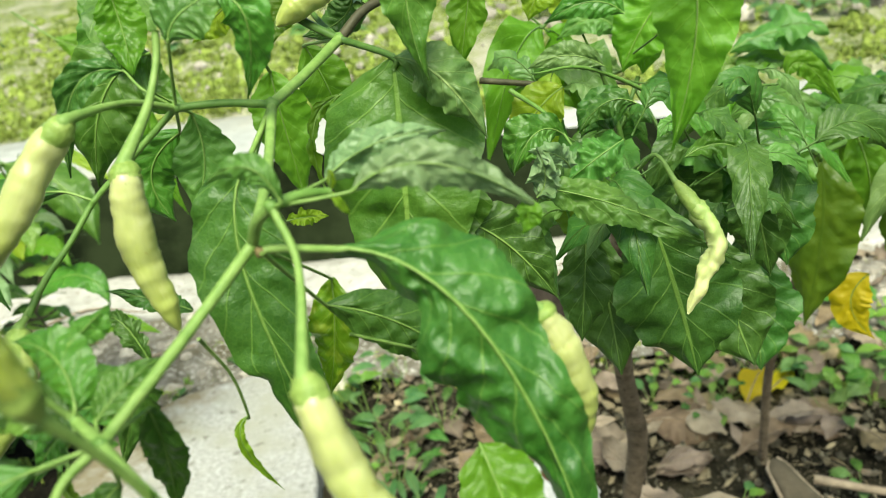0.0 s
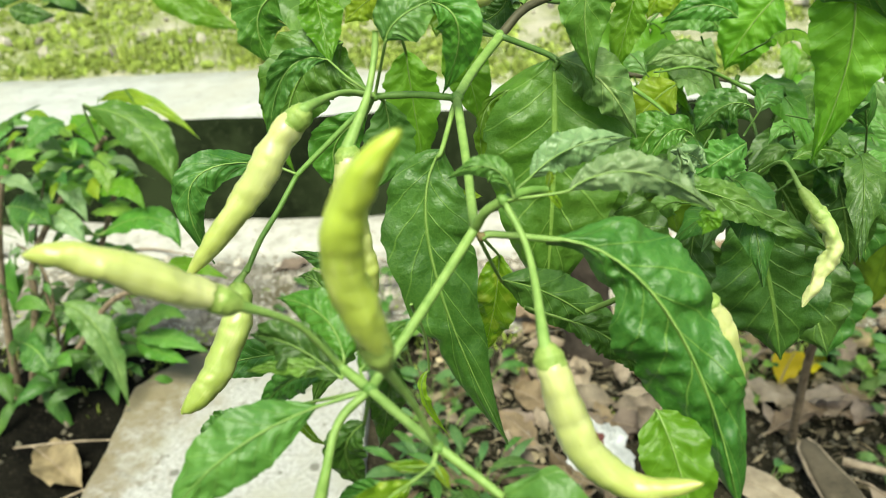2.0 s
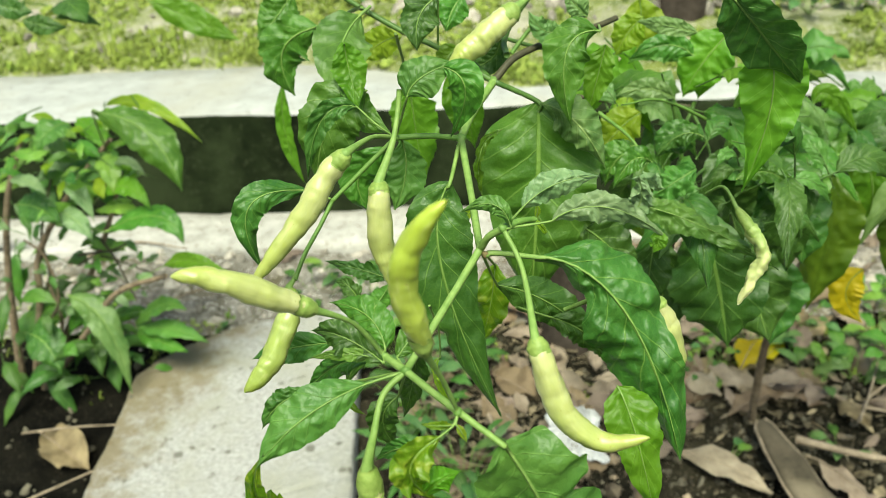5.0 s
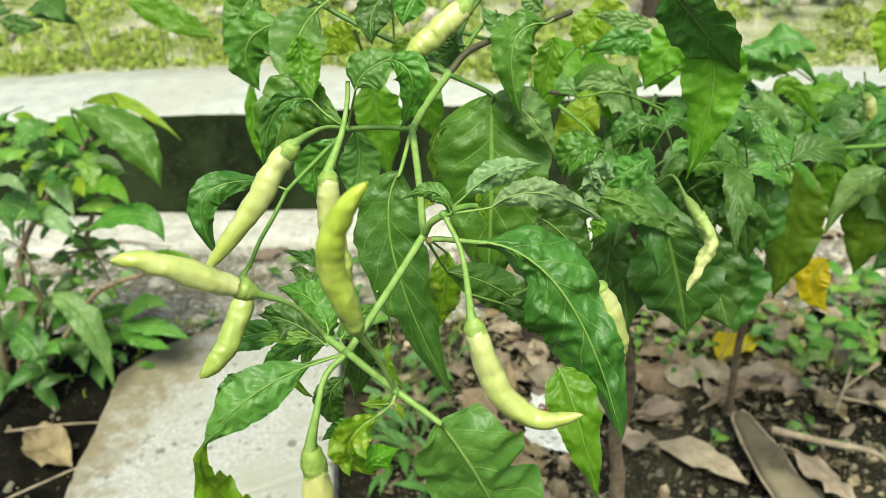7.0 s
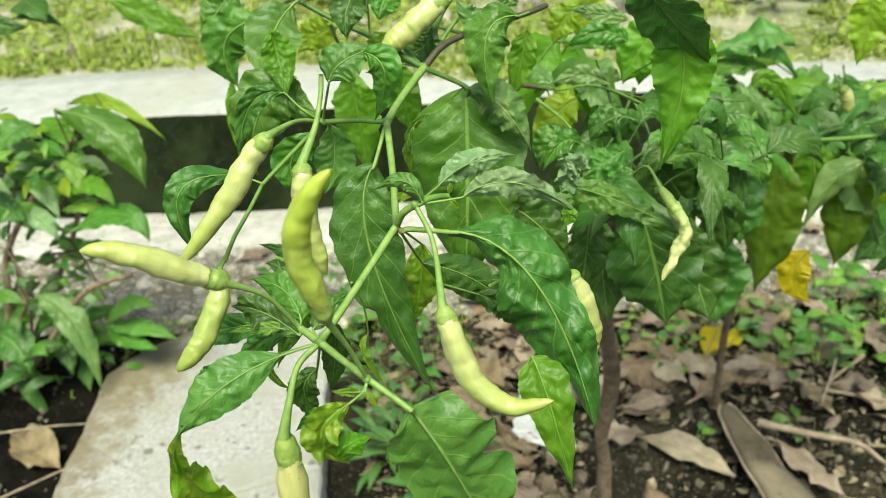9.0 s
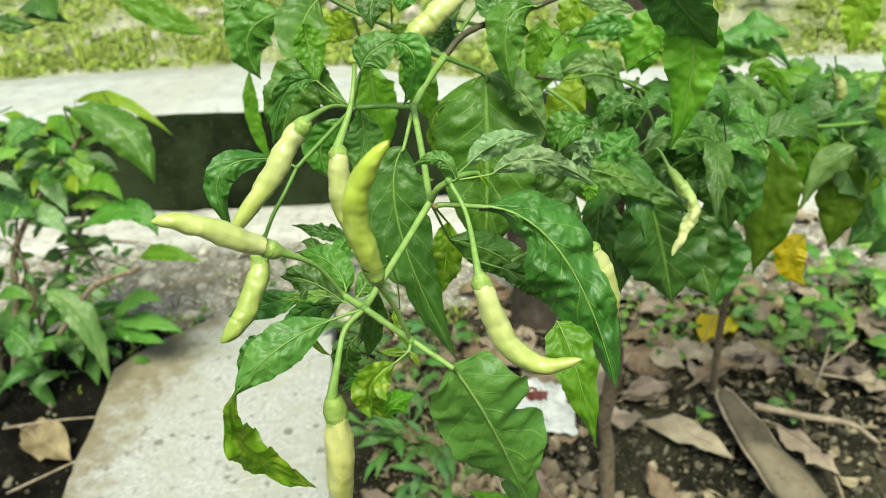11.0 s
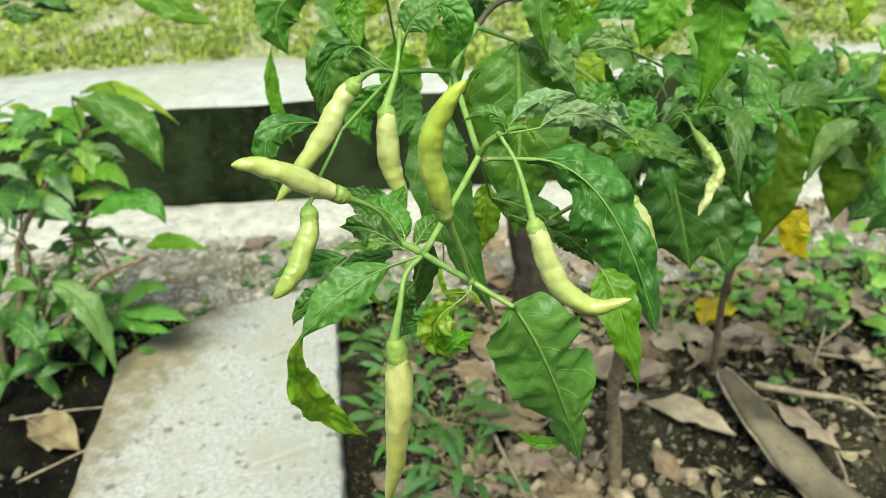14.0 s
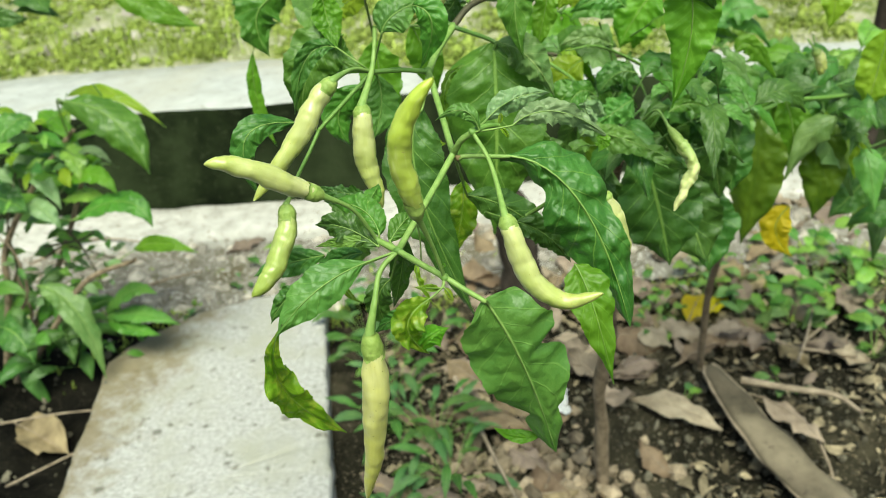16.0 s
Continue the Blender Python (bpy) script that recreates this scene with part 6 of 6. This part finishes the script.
# ---- the leafy shrub ----
shrub = thing("shrub", (-0.47, 0.93, 0.0), "leafy green shrub with broad light and dark leaves, shade-darkened low down, beside the kerb", "shrub")
branch(shrub, [(-0.4700, 0.9300, -0.0100), (-0.4268, 0.9300, 0.1222), (-0.4110, 0.9300, 0.1829), (-0.3551, 0.9300, 0.2578), (-0.2883, 0.9200, 0.3234)], 0.0050, 0.0025, BARK, label='thin brown stem')
branch(shrub, [(-0.4600, 0.9400, -0.0100), (-0.4107, 0.9500, 0.0754), (-0.3500, 0.9600, 0.1769), (-0.3063, 0.9600, 0.2619)], 0.0050, 0.0025, BARK, label='thin brown stem')
branch(shrub, [(-0.4800, 0.9200, -0.0100), (-0.4520, 0.9200, 0.1463), (-0.4284, 0.9300, 0.2503), (-0.3973, 0.9400, 0.3190)], 0.0050, 0.0025, BARK, label='thin brown stem')
branch(shrub, [(-0.4500, 0.9200, 0.0000), (-0.3765, 0.9000, 0.0797), (-0.3081, 0.8800, 0.1558), (-0.2361, 0.8600, 0.1894)], 0.0050, 0.0025, BARK, label='thin brown stem')
branch(shrub, [(-0.4310, 0.93, 0.1170), (-0.4060, 0.93, 0.1540), (-0.4010, 0.93, 0.2070), (-0.3710, 0.93, 0.2760)], 0.0022, 0.0012, STEM_BROWN, name="twig")
branch(shrub, [(-0.3690, 0.93, 0.1670), (-0.3380, 0.93, 0.1790), (-0.2780, 0.93, 0.1520)], 0.0016, 0.0008, STEM_BROWN, name="twig")
branch(shrub, [(-0.3000, 0.92, 0.1990), (-0.3230, 0.93, 0.1860), (-0.3650, 0.93, 0.1810)], 0.0012, 0.0018, STEM_BROWN, name="twig")
branch(shrub, [(-0.4770, 0.93, -0.0100), (-0.4070, 0.92, 0.0820), (-0.4090, 0.93, 0.1470)], 0.0030, 0.0016, BARK, name="twig")
branch(shrub, [(-0.3330, 0.93, 0.2010), (-0.3210, 0.93, 0.1700), (-0.3050, 0.92, 0.1230)], 0.0016, 0.0009, STEM_BROWN, name="twig")
branch(shrub, [(-0.4340, 0.92, 0.0840), (-0.3930, 0.91, 0.1300), (-0.3980, 0.92, 0.1840), (-0.4170, 0.92, 0.2080)], 0.0022, 0.0011, BARK, name="twig")
branch(shrub, [(-0.2380, 0.90, 0.3230), (-0.2390, 0.90, 0.3580), (-0.2460, 0.90, 0.3770)], 0.0012, 0.0008, STALK, name="twig")
leaf(shrub, (-0.2700, 0.8600, 0.3730), (-0.2120, 0.8400, 0.3560), (-0.1830, 0.8200, 0.3040), 0.0430, (0.15, -0.70, 0.65), MID, stalk=[(-0.2962, 0.9200, 0.3176)], seed=201, fold=-10, broad=0.45)
leaf(shrub, (-0.2860, 0.9200, 0.3610), (-0.2310, 0.9000, 0.3660), (-0.1760, 0.8800, 0.3310), 0.0140, (0.20, -0.80, 0.50), LIME, stalk=[(-0.2962, 0.9200, 0.3176)], seed=202)
leaf(shrub, (-0.3000, 0.8800, 0.2340), (-0.2320, 0.8600, 0.2600), (-0.2010, 0.8400, 0.2360), 0.0310, (0.10, -0.50, 0.85), MID, stalk=[(-0.3420, 0.9300, 0.2170)], seed=203)
leaf(shrub, (-0.2400, 0.8700, 0.1960), (-0.2030, 0.8500, 0.2120), (-0.1570, 0.8300, 0.2070), 0.0185, (0.10, -0.75, 0.60), BRIGHT, stalk=[(-0.3081, 0.8800, 0.1558)], seed=204)
leaf(shrub, (-0.3560, 0.9200, 0.2790), (-0.3280, 0.9000, 0.2720), (-0.3080, 0.8800, 0.2480), 0.0200, (0.35, -0.50, 0.80), SILVER, seed=205)
leaf(shrub, (-0.3080, 0.9200, 0.3050), (-0.2880, 0.9000, 0.2990), (-0.2800, 0.8800, 0.2760), 0.0250, (0.30, -0.60, 0.70), FRESH, seed=206)
leaf(shrub, (-0.3040, 0.9000, 0.2690), (-0.2630, 0.8800, 0.2850), (-0.2360, 0.8600, 0.2680), 0.0220, (0.10, -0.65, 0.75), BRIGHT, stalk=[(-0.3300, 0.9300, 0.2450)], seed=207)
leaf(shrub, (-0.3200, 0.9100, 0.2460), (-0.2790, 0.8900, 0.2560), (-0.2440, 0.8700, 0.2580), 0.0150, (0.05, -0.55, 0.85), FRESH, seed=208)
leaf(shrub, (-0.3680, 0.8900, 0.1510), (-0.3220, 0.8700, 0.1230), (-0.3030, 0.8500, 0.0420), 0.0330, (0.55, -0.55, 0.60), PALE, stalk=[(-0.3800, 0.9200, 0.1290)], seed=209, fold=16, broad=0.4)
leaf(shrub, (-0.3140, 0.9200, 0.0890), (-0.2700, 0.9000, 0.1280), (-0.2310, 0.8800, 0.1340), 0.0240, (0.05, -0.55, 0.80), JADE, seed=210)
leaf(shrub, (-0.3150, 0.9200, 0.0850), (-0.2630, 0.9000, 0.0960), (-0.2140, 0.8800, 0.0900), 0.0240, (0.05, -0.45, 0.88), JADE, seed=211)
leaf(shrub, (-0.3160, 0.9200, 0.0810), (-0.2800, 0.9000, 0.0790), (-0.2400, 0.8800, 0.0770), 0.0210, (0.05, -0.60, 0.75), MID, seed=212)
leaf(shrub, (-0.3650, 0.9000, 0.2540), (-0.3310, 0.8800, 0.2520), (-0.3050, 0.8600, 0.2340), 0.0260, (0.30, -0.50, 0.80), SILVER, seed=213)
leaf(shrub, (-0.4010, 0.9000, 0.2600), (-0.3660, 0.8800, 0.2650), (-0.3350, 0.8600, 0.2560), 0.0350, (0.20, -0.75, 0.55), DARK, seed=214)
leaf(shrub, (-0.3430, 0.9500, 0.3330), (-0.3570, 0.9300, 0.3320), (-0.3770, 0.9100, 0.3110), 0.0400, (-0.20, -0.65, 0.70), JADE, seed=215)
leaf(shrub, (-0.3390, 0.9600, 0.3360), (-0.3140, 0.9400, 0.3270), (-0.2880, 0.9200, 0.3100), 0.0240, (0.20, -0.65, 0.70), BRIGHT, seed=216)
leaf(shrub, (-0.4390, 0.9000, 0.0960), (-0.4050, 0.8800, 0.0920), (-0.3850, 0.8600, 0.0620), 0.0440, (0.25, -0.75, 0.55), DARK, seed=220)
leaf(shrub, (-0.3810, 0.9200, 0.0860), (-0.3610, 0.9000, 0.0750), (-0.3500, 0.8800, 0.0450), 0.0320, (0.30, -0.75, 0.55), DARK, seed=221)
leaf(shrub, (-0.2980, 0.9200, 0.2940), (-0.2670, 0.9000, 0.3060), (-0.2410, 0.8800, 0.2960), 0.0130, (0.05, -0.40, 0.90), SILVER, seed=222)
leaf(shrub, (-0.3920, 0.8900, 0.2940), (-0.3630, 0.8700, 0.3010), (-0.3330, 0.8500, 0.2930), 0.0170, (0.05, -0.40, 0.90), SILVER, seed=223)
leaf(shrub, (-0.2076, 0.9000, 0.4679), (-0.1674, 0.9000, 0.4482), (-0.1267, 0.9000, 0.4264), 0.0282, (0.29, -0.94, 0.17), BRIGHT, stalk=[(-0.2471, 0.9200, 0.4919)], seed=217)
leaf(shrub, (-0.3347, 0.8600, 0.4800), (-0.3205, 0.8600, 0.4743), (-0.3015, 0.8600, 0.4699), 0.0207, (0.48, -0.86, 0.16), DARK, seed=218)
leaf(shrub, (-0.3130, 0.8600, 0.4637), (-0.2959, 0.8600, 0.4578), (-0.2735, 0.8600, 0.4552), 0.0188, (0.46, -0.87, 0.18), DARK, seed=219)
SMOOTH = dict(wave=(0.02, 0.06), ragged=0.02, broad=0.48, crumple=0.001)
sprigs(shrub, (-0.3500, 0.9400, 0.2850), (0.072, 0.055, 0.050), 70, 0.038, [FRESH, BRIGHT, SILVER, FRESH, LIME, MID, JADE, DARK], 0.35, 0.36, **SMOOTH)
sprigs(shrub, (-0.3900, 1.0000, 0.2400), (0.075, 0.050, 0.080), 24, 0.045, [DARK, MID, JADE, DARK], 0.4, 0.40, **SMOOTH)
sprigs(shrub, (-0.3600, 0.9300, 0.1500), (0.080, 0.040, 0.045), 60, 0.019, [FRESH, JADE, MID, SILVER, DARK], 0.4, 0.42, **SMOOTH)
# low leaves mostly DARK: the shade under the shrub put into leaf colour
sprigs(shrub, (-0.4150, 0.9200, 0.0900), (0.070, 0.045, 0.070), 42, 0.044, [DARK, DARK, MID, DARK, JADE], 0.6, 0.40, **SMOOTH)
sprigs(shrub, (-0.3350, 0.9300, 0.0750), (0.040, 0.030, 0.045), 22, 0.030, [DARK, MID, JADE], 0.6, 0.40, **SMOOTH)
sprigs(shrub, (-0.3048, 0.9000, 0.4780), (0.049, 0.050, 0.021), 8, 0.060, [DARK, MID], 0.4, 0.44, **SMOOTH)
